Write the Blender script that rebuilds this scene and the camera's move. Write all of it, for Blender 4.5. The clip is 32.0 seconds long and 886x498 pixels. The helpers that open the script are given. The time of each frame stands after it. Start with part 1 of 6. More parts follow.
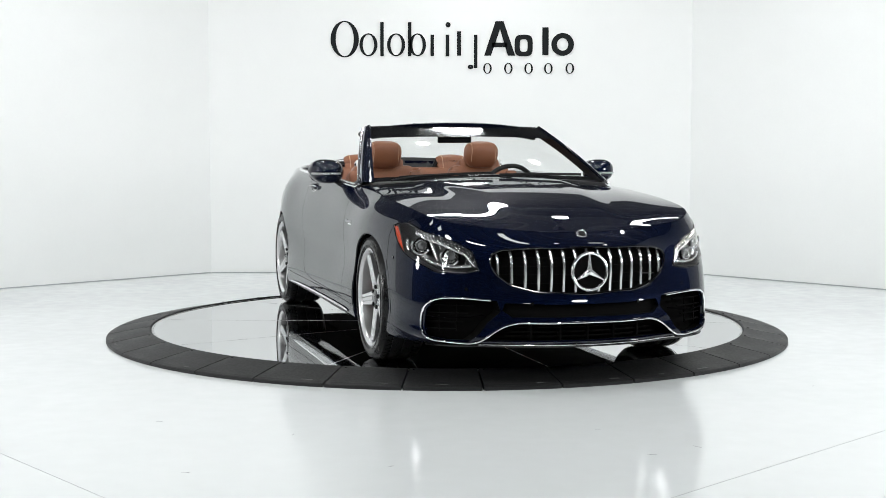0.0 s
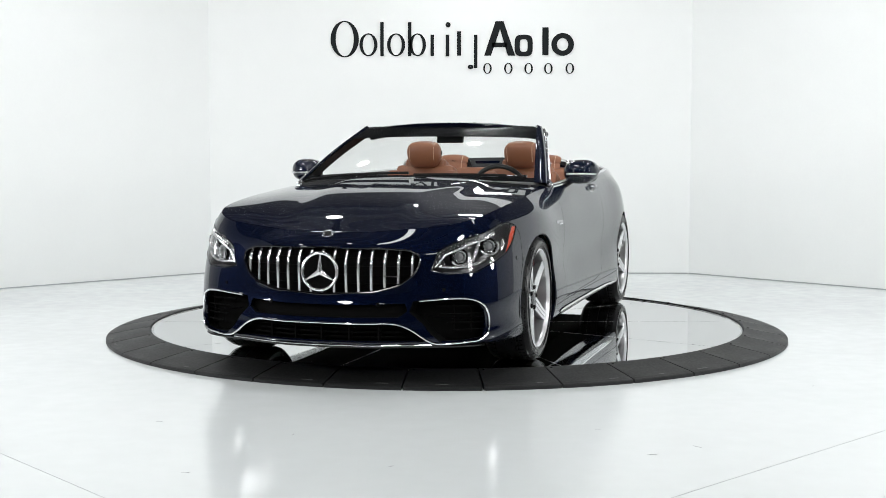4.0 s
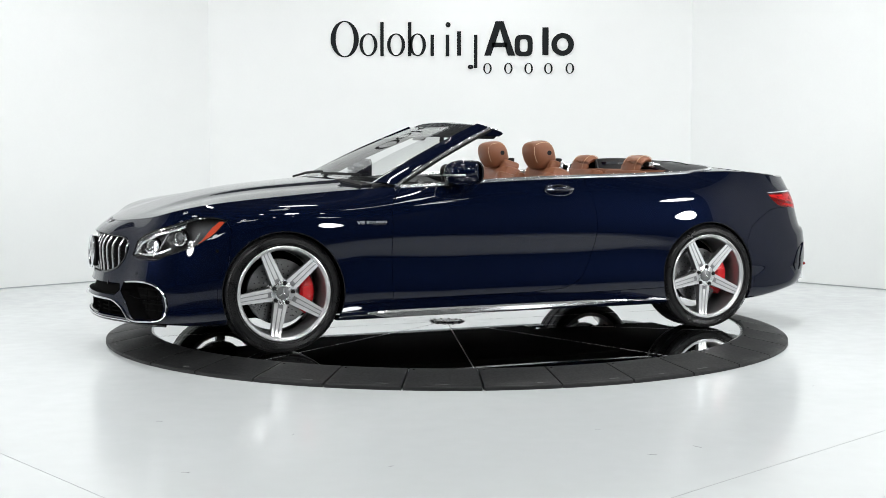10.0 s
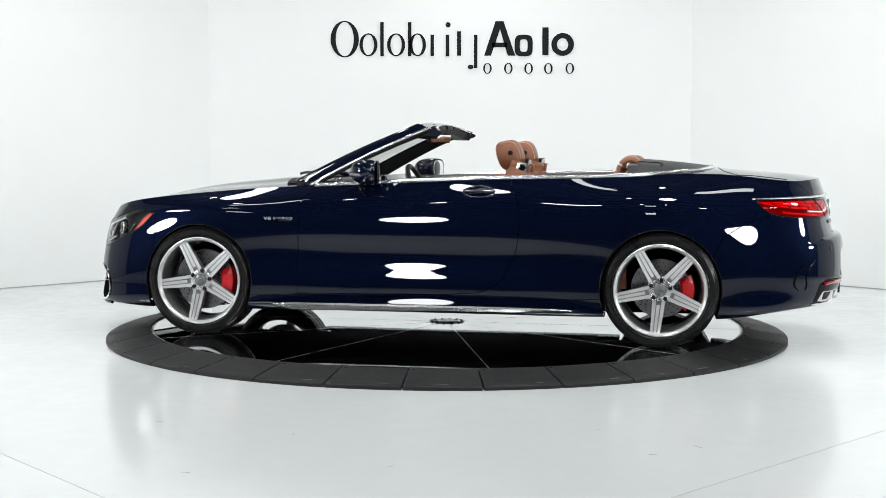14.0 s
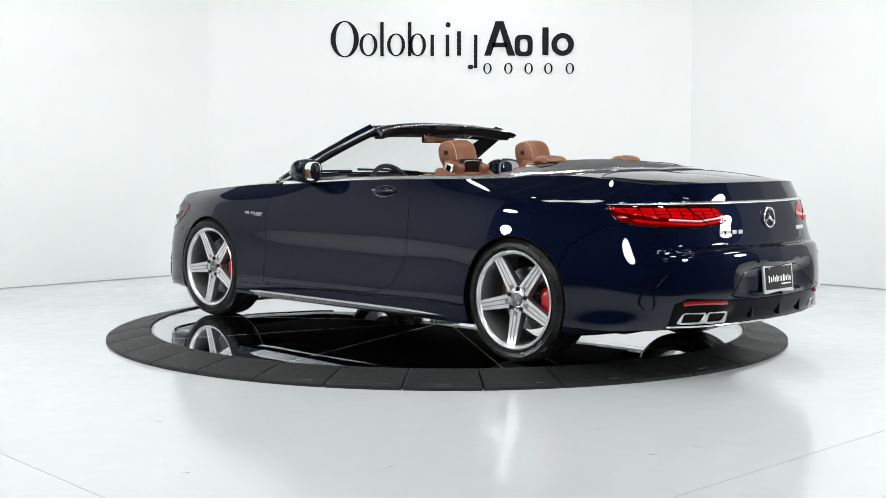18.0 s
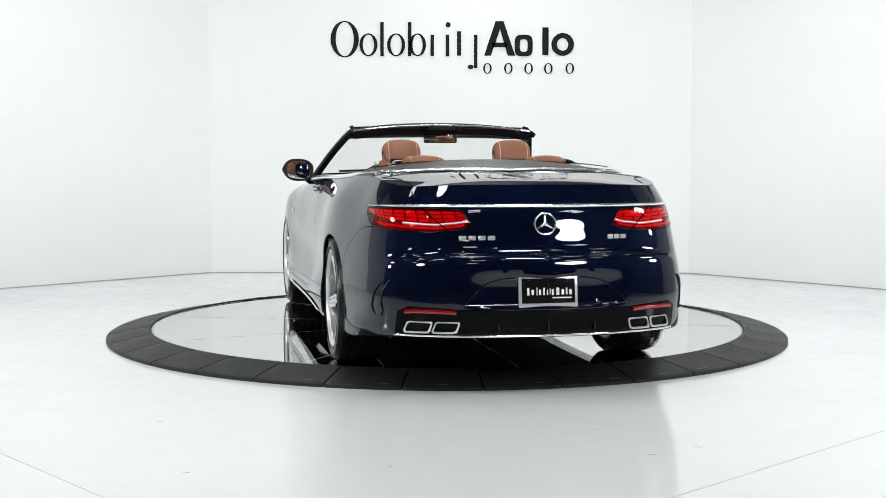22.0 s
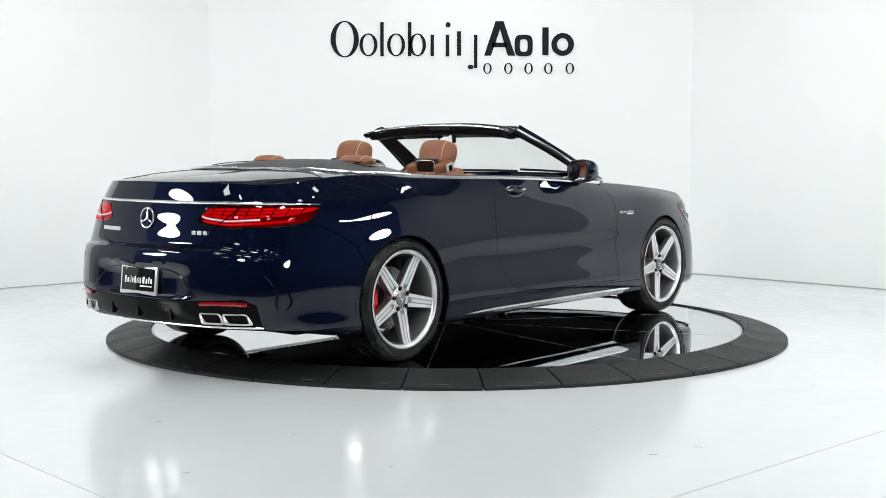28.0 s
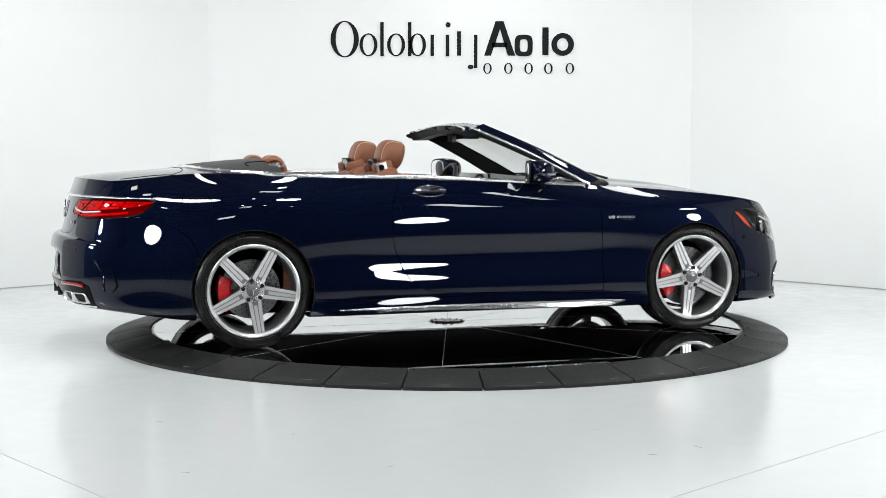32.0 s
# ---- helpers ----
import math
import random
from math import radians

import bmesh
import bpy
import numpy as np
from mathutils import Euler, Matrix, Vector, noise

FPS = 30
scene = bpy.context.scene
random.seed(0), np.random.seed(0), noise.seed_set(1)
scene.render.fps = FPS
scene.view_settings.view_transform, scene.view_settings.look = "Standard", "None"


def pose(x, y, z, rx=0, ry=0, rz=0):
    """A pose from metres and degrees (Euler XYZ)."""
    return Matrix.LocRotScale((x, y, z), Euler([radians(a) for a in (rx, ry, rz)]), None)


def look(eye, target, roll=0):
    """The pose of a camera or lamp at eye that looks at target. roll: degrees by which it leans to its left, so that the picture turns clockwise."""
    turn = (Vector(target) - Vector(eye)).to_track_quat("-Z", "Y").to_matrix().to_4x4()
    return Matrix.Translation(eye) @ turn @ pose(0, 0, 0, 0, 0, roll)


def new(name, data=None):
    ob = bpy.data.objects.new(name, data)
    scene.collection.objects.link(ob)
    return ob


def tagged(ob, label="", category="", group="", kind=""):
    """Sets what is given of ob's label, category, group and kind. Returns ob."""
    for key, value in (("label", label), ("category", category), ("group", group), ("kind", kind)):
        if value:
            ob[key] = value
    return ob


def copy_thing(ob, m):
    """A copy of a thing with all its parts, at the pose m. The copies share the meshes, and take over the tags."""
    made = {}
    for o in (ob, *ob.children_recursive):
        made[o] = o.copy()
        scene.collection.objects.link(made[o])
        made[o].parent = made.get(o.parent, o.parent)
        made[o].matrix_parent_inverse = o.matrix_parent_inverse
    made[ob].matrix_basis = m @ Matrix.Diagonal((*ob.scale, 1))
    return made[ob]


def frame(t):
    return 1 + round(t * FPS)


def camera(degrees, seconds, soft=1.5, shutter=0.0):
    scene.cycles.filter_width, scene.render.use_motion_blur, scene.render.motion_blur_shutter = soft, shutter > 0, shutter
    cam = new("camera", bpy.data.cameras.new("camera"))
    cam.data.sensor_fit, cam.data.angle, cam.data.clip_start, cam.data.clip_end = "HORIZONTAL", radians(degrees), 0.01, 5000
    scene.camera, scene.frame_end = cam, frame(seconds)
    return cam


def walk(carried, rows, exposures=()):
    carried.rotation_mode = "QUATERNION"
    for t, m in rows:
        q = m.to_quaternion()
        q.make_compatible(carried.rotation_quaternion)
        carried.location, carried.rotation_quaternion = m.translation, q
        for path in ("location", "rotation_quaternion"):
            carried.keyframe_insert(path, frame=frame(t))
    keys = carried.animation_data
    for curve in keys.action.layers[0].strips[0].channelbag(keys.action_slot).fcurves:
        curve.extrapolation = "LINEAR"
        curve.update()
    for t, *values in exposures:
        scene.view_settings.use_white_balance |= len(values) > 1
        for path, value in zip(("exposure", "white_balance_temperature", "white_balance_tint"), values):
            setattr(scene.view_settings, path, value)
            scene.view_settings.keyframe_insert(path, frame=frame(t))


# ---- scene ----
from mathutils.bvhtree import BVHTree

# ---------------------------------------------------------------- camera
cam = camera(38.09, 32.0, soft=0.4)
EYE = Vector((0.0, -8.954, 1.217))
VIEW = Matrix.Translation(EYE) @ pose(0, 0, 0, 90 - 4.329, 0, 0.175) @ pose(0, 0, 0, 0, 0, 0.07)
walk(cam, [(0, VIEW), (32, VIEW)])

DISC_Z = 0.03          # top of the turning disc over the floor
CAR_OFF = (0.026, -0.0435)
# the disc turns at about 8.42 degrees a second, a little unevenly: seconds and degrees off the even pace
UNEVEN = ((0, -.15), (1.5, .2), (3, -.15), (6, -.2), (9, -.1), (12.7, 0), (17, 0), (19, -.2), (21, .1), (22, .27), (23.4, .45), (25, -.5), (26.5, -.3), (28, -.05), (32, 0))
TURN = [(t, 107.016 - 8.4178 * t + np.interp(t, [a for a, _ in UNEVEN], [b for _, b in UNEVEN])) for t in np.arange(0, 32.1, 0.25)]

# ---------------------------------------------------------------- light
scene.view_settings.exposure = -0.36
world = bpy.data.worlds.new("studio")
scene.world = world
world.use_nodes = True
world.node_tree.nodes["Background"].inputs[0].default_value = (0.9, 0.95, 1.0, 1)
world.node_tree.nodes["Background"].inputs[1].default_value = 0.08


def area_lamp(name, eye, target, w, h, watts, colour=(0.985, 1.0, 1.0)):
    d = bpy.data.lights.new(name, "AREA")
    d.shape, d.size, d.size_y, d.energy, d.color = "ELLIPSE", w, h, watts, colour
    ob = new(name, d)
    ob.matrix_world = look(eye, target)
    return ob


# flat ceiling lamps of the hall: place, width, depth
HALL_LAMPS = ((-1.6, 1.6, 0.43, .5), (2.9, .3, 0.31, .8), (2.6, 2.3, 0.37, .4), (-3.2, 2.2, 0.37, .4), (2.55, -3.4, 0.43, .35), (2.5, -1.8, 0.37, .3), (-2.3, -4.2, 0.5, .35), (-3.2, -3.1, 0.5, .3), (0.0, -3.0, 0.62, .3),
              (4.2, -4.7, 0.62, .4), (-4.2, -4.7, 0.62, .4), (5.4, -7.7, 0.74, .6), (-5.4, -7.7, 0.74, .6), (0.4, -8.2, 0.74, .5), (0.0, -11.5, 0.87, .6))

LAMPS = (  # name, place, aim, width, height, watts
    ("softbox", (4.9, -2.6, 1.60), (0.3, 0, 0.8), 0.62, 0.42, 80),
    ("softbox", (-4.9, -2.6, 1.60), (-0.3, 0, 0.8), 0.62, 0.42, 80),
    ("softbox", (5.0, -2.6, 2.75), (0.3, 0, 0.9), 0.95, 0.32, 50),
    ("softbox", (-5.0, -2.6, 2.75), (-0.3, 0, 0.9), 0.95, 0.32, 50),
    ("softbox", (-1.95, -5.0, 1.75), (-0.6, 0, 0.7), 0.55, 0.48, 30),
    ("softbox", (2.7, -5.0, 1.75), (0.6, 0, 0.7), 0.55, 0.48, 30),
    ("ceiling_panel", (0.3, 3.5, 4.3), (0.3, 1.5, 0), 0.9, 0.5, 40),
    # added fill, unseen: three panels wash the walls, two lift the floor
    ("ceiling_panel", (-2.4, -0.2, 3.7), (-3.4, 2.4, 0.5), 0.45, 1.4, 62),
    ("ceiling_panel", (2.4, -0.2, 3.7), (3.4, 2.4, 0.5), 0.45, 1.4, 62),
    ("ceiling_panel", (0.0, -1.6, 4.4), (0, 3.9, 1.2), 1.0, 0.5, 60),
    ("ceiling_panel", (-1.6, -5.2, 4.4), (-1.0, -2.5, 0), 0.8, 0.5, 48),
    ("ceiling_panel", (1.6, -5.2, 4.4), (1.0, -2.5, 0), 0.8, 0.5, 84),
)

# ---------------------------------------------------------------- materials
def material(name, colour=(0.5, 0.5, 0.5), rough=0.5, metal=0.0, coat=0.0, coat_rough=0.03, spec=0.5, emit=None, trans=0.0, ior=1.5, alpha=1.0):
    m = bpy.data.materials.new(name)
    m.use_nodes = True
    b = m.node_tree.nodes["Principled BSDF"]
    v = b.inputs
    v["Base Color"].default_value = (*colour, 1)
    v["Roughness"].default_value, v["Metallic"].default_value = rough, metal
    v["Coat Weight"].default_value, v["Coat Roughness"].default_value = coat, coat_rough
    v["Specular IOR Level"].default_value, v["IOR"].default_value = spec, ior
    v["Transmission Weight"].default_value, v["Alpha"].default_value = trans, alpha
    if emit:
        v["Emission Color"].default_value, v["Emission Strength"].default_value = (*emit[:3], 1), emit[3]
    return m


def nodes_of(m):
    t = m.node_tree
    return t, t.nodes["Principled BSDF"], t.nodes.new, t.links.new


def grain(m, scale=40.0, bump=0.1, dist=0.002, tint=0.0, rough=0.0, detail=4.0, stretch=None, big=0.0):
    """Noise at two scales: relief, a slight change of colour and of roughness."""
    t, b, add, link = nodes_of(m)
    co = add("ShaderNodeTexCoord")
    out = co.outputs["Object"]
    if stretch:
        mp = add("ShaderNodeMapping")
        mp.inputs["Scale"].default_value = stretch
        link(out, mp.inputs["Vector"])
        out = mp.outputs["Vector"]
    n = add("ShaderNodeTexNoise")
    n.inputs["Scale"].default_value, n.inputs["Detail"].default_value = scale, detail
    link(out, n.inputs["Vector"])
    n2 = add("ShaderNodeTexNoise")
    n2.inputs["Scale"].default_value, n2.inputs["Detail"].default_value = scale / 14, 3
    link(out, n2.inputs["Vector"])
    mix = add("ShaderNodeMath")
    mix.operation = "ADD"
    link(n.outputs["Fac"], mix.inputs[0]), link(n2.outputs["Fac"], mix.inputs[1])
    if bump:
        bp = add("ShaderNodeBump")
        bp.inputs["Strength"].default_value, bp.inputs["Distance"].default_value = bump, dist
        link(n.outputs["Fac"], bp.inputs["Height"])
        link(bp.outputs["Normal"], b.inputs["Normal"])
    c = tuple(b.inputs["Base Color"].default_value)[:3]
    if tint:
        ramp = add("ShaderNodeMapRange")
        ramp.inputs["From Min"].default_value, ramp.inputs["From Max"].default_value = 0.6, 1.4
        ramp.inputs["To Min"].default_value, ramp.inputs["To Max"].default_value = 1 - tint, 1 + tint
        link(mix.outputs[0], ramp.inputs["Value"])
        vm = add("ShaderNodeVectorMath")
        vm.operation = "SCALE"
        vm.inputs[0].default_value = c
        link(ramp.outputs["Result"], vm.inputs["Scale"])
        link(vm.outputs["Vector"], b.inputs["Base Color"])
    if rough:
        r0 = b.inputs["Roughness"].default_value
        mr = add("ShaderNodeMapRange")
        mr.inputs["From Min"].default_value, mr.inputs["From Max"].default_value = 0.6, 1.4
        mr.inputs["To Min"].default_value, mr.inputs["To Max"].default_value = max(0.0, r0 - rough), min(1.0, r0 + rough)
        link(mix.outputs[0], mr.inputs["Value"])
        link(mr.outputs["Result"], b.inputs["Roughness"])
    return m


PAINT = material("blue_paint", (0.0015, 0.0035, 0.0140), 0.42, 0.35, coat=1.0, coat_rough=0.008, spec=0.0)
GLOSS_BLACK = material("gloss_black", (0.004, 0.004, 0.0045), 0.12, spec=0.4)
DIFFUSER = material("diffuser_black", (0.0025, 0.0025, 0.0028), 0.06, spec=0.06)
BLACK = grain(material("black_plastic", (0.007, 0.007, 0.0075), 0.5, spec=0.2), 220, 0.15, 0.0008, 0.15)
DARK = material("dark_cavity", (0.004, 0.004, 0.004), 0.9, spec=0.03)
CHROME = material("chrome", (0.86, 0.87, 0.88), 0.06, 1.0)
TRIM = material("bright_trim", (0.88, 0.89, 0.90), 0.2, 0.9)
SATIN = grain(material("satin_metal", (0.62, 0.63, 0.64), 0.28, 1.0), 90, 0.05, 0.0006, 0.06, 0.05)
RIM_GREY = grain(material("rim_grey", (0.16, 0.162, 0.166), 0.35, 0.5), 120, 0.04, 0.0005, 0.08)
POLISHED = grain(material("polished_rim", (0.76, 0.77, 0.78), 0.22, 0.5), 60, 0.05, 0.0005, 0.04, 0.05)
STEEL = grain(material("brake_steel", (0.22, 0.22, 0.225), 0.3, 1.0), 80, 0.1, 0.0006, 0.15, 0.08)
RED = grain(material("caliper_red", (0.62, 0.008, 0.012), 0.3, coat=0.5), 90, 0.05, 0.0006, 0.08)
TYRE = grain(material("tyre_rubber", (0.008, 0.008, 0.0085), 0.3, spec=0.25), 160, 0.2, 0.001, 0.2, 0.08)
LEATHER = grain(material("tan_leather", (0.23, 0.090, 0.046), 0.42, spec=0.4), 190, 0.3, 0.0012, 0.12, 0.06)
STITCH = material("cream_stitch", (0.62, 0.42, 0.28), 0.7)
BLACK_LEATHER = grain(material("black_leather", (0.022, 0.0225, 0.023), 0.42, spec=0.4), 170, 0.3, 0.001, 0.15, 0.05)
COVER = grain(material("tonneau_leather", (0.022, 0.023, 0.025), 0.42, spec=0.35), 170, 0.25, 0.001, 0.12, 0.05)
CARPET = grain(material("black_carpet", (0.012, 0.012, 0.013), 0.95), 400, 0.5, 0.003, 0.2)
RED_LENS = material("red_lens", (0.55, 0.006, 0.012), 0.35, spec=0.2, emit=(0.6, 0.0, 0.006, 0.22))
RED_DARK = material("dark_red_lens", (0.22, 0.003, 0.006), 0.10, coat=1.0)
AMBER = material("amber_lens", (0.56, 0.055, 0.018), 0.25, spec=0.3)
MIRROR = material("mirror_glass", (0.9, 0.9, 0.9), 0.01, 1.0)
SCREEN = material("dark_screen", (0.008, 0.008, 0.009), 0.08, coat=0.8)
WHITE_BAR = material("white_print", (0.75, 0.75, 0.75), 0.5)
WALL = grain(material("white_wall_paint", (0.80, 0.815, 0.81), 0.55), 60, 0.03, 0.001, 0.012, 0.03)
FLOOR = grain(material("white_floor_epoxy", (0.71, 0.74, 0.745), 0.15, spec=0.5), 9, 0.006, 0.002, 0.015, 0.04)
DISC = grain(material("mirror_disc", (0.62, 0.63, 0.64), 0.02, 1.0), 5, 0.025, 0.004)
RING = grain(material("black_rubber_ring", (0.014, 0.0143, 0.0148), 0.5, spec=0.3), 70, 0.15, 0.002, 0.15, 0.1)
SIGN = material("black_sign", (0.010, 0.012, 0.013), 0.75, spec=0.15)
LAMP_GREY = material("lamp_grey", (0.055, 0.056, 0.058), 0.28, 0.6, spec=0.3)
LENS = material("projector_lens", (0.14, 0.145, 0.15), 0.04, 0.5, coat=1.0)
LAMP_SILVER = material("lamp_silver", (0.66, 0.67, 0.68), 0.2, 0.8)
CEILING = grain(material("dark_ceiling_paint", (0.028, 0.028, 0.030), 0.8), 20, 0.1, 0.003, 0.1)
BEAM = material("grey_beam", (0.06, 0.06, 0.063), 0.6)
GLOW = material("lamp_diffuser", (0.9, 0.9, 0.9), 0.5, emit=(0.96, 1.0, 0.99, 18))
SPOT = material("spot_glow", (0.9, 0.9, 0.9), 0.5, emit=(1, 0.98, 0.95, 70))


# ---------------------------------------------------------------- mesh helpers
def finish(name, bm, mat, parent=None, label="", smooth=True, angle=40, merge=False, recalc=True):
    if merge:
        bmesh.ops.remove_doubles(bm, verts=bm.verts, dist=0.0004)
    if recalc:
        bmesh.ops.recalc_face_normals(bm, faces=bm.faces)
    me = bpy.data.meshes.new(name)
    if smooth:
        lim = radians(angle)
        for f in bm.faces:
            f.smooth = True
        for e in bm.edges:
            if len(e.link_faces) == 2 and e.calc_face_angle(0) > lim:
                e.smooth = False
    bm.to_mesh(me)
    bm.free()
    for m in (mat if isinstance(mat, (list, tuple)) else (mat,)):
        me.materials.append(m)
    ob = new(name, me)
    if parent:
        ob.parent = parent
    if label:
        ob["label"] = label
    return ob


part = finish


def empty(name, parent=None, m=None):
    ob = new(name)
    ob.empty_display_size = 0.1
    if parent:
        ob.parent = parent
    if m:
        ob.matrix_basis = m
    return ob


def quads(bm, grid, close_u=False, close_v=False):
    """Faces over a grid of vertices, rows along u."""
    nu, nv = len(grid), len(grid[0])
    for i in range(nu if close_u else nu - 1):
        for j in range(nv if close_v else nv - 1):
            q = [grid[i][j], grid[(i + 1) % nu][j], grid[(i + 1) % nu][(j + 1) % nv], grid[i][(j + 1) % nv]]
            q = list(dict.fromkeys(q))
            if len(q) > 2:
                try:
                    bm.faces.new(q)
                except ValueError:
                    pass


def add_box(bm, size, m=None, bevel=0.0, seg=2):
    g = bmesh.ops.create_cube(bm, size=1.0, matrix=(m or Matrix()) @ Matrix.Diagonal((*size, 1)))
    if bevel:
        es = list({e for v in g["verts"] for e in v.link_edges})
        bmesh.ops.bevel(bm, geom=es, offset=bevel, segments=seg, affect="EDGES", profile=0.7)
    return bm


def box(size, m=None, bevel=0.0, seg=2):
    return add_box(bmesh.new(), size, m, bevel, seg)


def add_cyl(bm, r, h, m=None, n=24, r2=None, cap=True):
    bmesh.ops.create_cone(bm, cap_ends=cap, segments=n, radius1=r, radius2=r if r2 is None else r2, depth=h, matrix=m or Matrix())
    return bm


def add_lathe(bm, profile, n=64, m=None, a0=0.0, a1=360.0):
    """Turns (radius, height) points about the z axis."""
    m = m or Matrix()
    full = abs(a1 - a0 - 360) < 1e-6
    rows = []
    for i in range(n if full else n + 1):
        a = radians(a0 + (a1 - a0) * i / n)
        rows.append([bm.verts.new(m @ Vector((r * math.cos(a), r * math.sin(a), h))) for r, h in profile])
    quads(bm, rows, close_u=full)
    return bm


def add_tube(bm, pts, r, n=8, closed=False, squash=1.0, up=None):
    """A round or flattened bar along points; r may be a list."""
    pts = [Vector(p) for p in pts]
    k = len(pts)
    rows = []
    for i, p in enumerate(pts):
        a = pts[(i - 1) % k] if closed or i else p
        b = pts[(i + 1) % k] if closed or i < k - 1 else p
        d = (b - a).normalized()
        u = Vector(up) if up else (Vector((0, 0, 1)) if abs(d.z) < 0.9 else Vector((1, 0, 0)))
        s = d.cross(u).normalized()
        w = s.cross(d)
        rr = r[i] if isinstance(r, (list, tuple)) else r
        rows.append([bm.verts.new(p + s * (rr * math.cos(2 * math.pi * j / n)) + w * (rr * squash * math.sin(2 * math.pi * j / n))) for j in range(n)])
    quads(bm, rows, close_u=closed, close_v=True)
    if not closed:
        bm.faces.new(rows[0]), bm.faces.new(rows[-1])
    return bm


def tube(pts, r, n=8, closed=False, squash=1.0, up=None):
    return add_tube(bmesh.new(), pts, r, n, closed, squash, up)


def add_slab(bm, outline, depth, m=None, bevel=0.0):
    """A flat piece with the given outline in x, y, and thickness along z."""
    m = m or Matrix()
    lo = [bm.verts.new(m @ Vector((x, y, 0))) for x, y in outline]
    hi = [bm.verts.new(m @ Vector((x, y, depth))) for x, y in outline]
    quads(bm, [lo, hi], close_v=True)
    bm.faces.new(lo[::-1])
    top = bm.faces.new(hi)
    if bevel:
        bmesh.ops.bevel(bm, geom=list(top.edges), offset=bevel, segments=2, affect="EDGES")
    return bm


def oval(cx, cy, rx, ry, n=28, power=2.0, a0=0.0, a1=360.0):
    out = []
    full = abs(a1 - a0 - 360) < 1e-6
    for i in range(n if full else n + 1):
        a = radians(a0 + (a1 - a0) * i / n)
        c, s = math.cos(a), math.sin(a)
        out.append((cx + rx * math.copysign(abs(c) ** (2 / power), c), cy + ry * math.copysign(abs(s) ** (2 / power), s)))
    return out


def spline(xs, ys):
    """Natural cubic spline through points."""
    xs, ys = np.array(xs, float), np.array(ys, float)
    n = len(xs)
    h = np.diff(xs)
    a, b = np.zeros((n, n)), np.zeros(n)
    a[0, 0] = a[-1, -1] = 1
    for i in range(1, n - 1):
        a[i, i - 1:i + 2] = h[i - 1], 2 * (h[i - 1] + h[i]), h[i]
        b[i] = 6 * ((ys[i + 1] - ys[i]) / h[i] - (ys[i] - ys[i - 1]) / h[i - 1])
    m = np.linalg.solve(a, b)

    def f(x):
        x = np.asarray(x, float)
        i = np.clip(np.searchsorted(xs, x) - 1, 0, n - 2)
        l, r, d = x - xs[i], xs[i + 1] - x, h[i]
        return (m[i] * r ** 3 + m[i + 1] * l ** 3) / (6 * d) + (ys[i] / d - m[i] * d / 6) * r + (ys[i + 1] / d - m[i + 1] * d / 6) * l
    return f


def curve_pts(pts, n):
    """n points on a smooth curve through pts."""
    pts = np.array(pts, float)
    t = np.concatenate([[0], np.cumsum(np.linalg.norm(np.diff(pts, axis=0), axis=1))])
    u = np.linspace(0, t[-1], n)
    return np.stack([spline(t, pts[:, k])(u) for k in range(pts.shape[1])], 1)


def mirrored(ob, name=None):
    """The same part on the other side of the car's middle plane."""
    me = ob.data.copy()
    me.transform(Matrix.Diagonal((1, -1, 1, 1)))
    me.flip_normals()
    twin = new(name or ob.name.split(".")[0], me)
    twin.parent = ob.parent
    b = ob.matrix_basis
    twin.matrix_basis = Matrix.Diagonal((1, -1, 1, 1)) @ b @ Matrix.Diagonal((1, -1, 1, 1))
    if "label" in ob:
        twin["label"] = ob["label"]
    return twin

# ---------------------------------------------------------------- the room
def plane_slab(name, pts, thick, mat, label, category):
    """A flat piece of the setting: the outline pts, and its thickness away from the room."""
    bm = bmesh.new()
    a = [Vector(p) for p in pts]
    n = (a[1] - a[0]).cross(a[2] - a[0]).normalized() * -thick
    lo, hi = [bm.verts.new(p) for p in a], [bm.verts.new(p + n) for p in a]
    quads(bm, [lo, hi], close_v=True)
    bm.faces.new(lo), bm.faces.new(hi[::-1])
    return tagged(finish(name, bm, mat, smooth=False), label, category, kind="structure")


CEIL = 4.6
WALL_TOP = 2.9927
FLOOR_Z = -0.03
CORNERS = [(-2.4284, 4.2169), (2.4899, 4.2169)]
L1, R1 = (-5.4306, 1.2864), (5.4306, 1.1634)
L2, R2 = (-6.8, -14.0), (6.8, -14.0)
LM, RM = (-5.75, -1.9), (5.75, -1.9)
L3, R3 = (-5.90, -4.8), (5.90, -4.8)


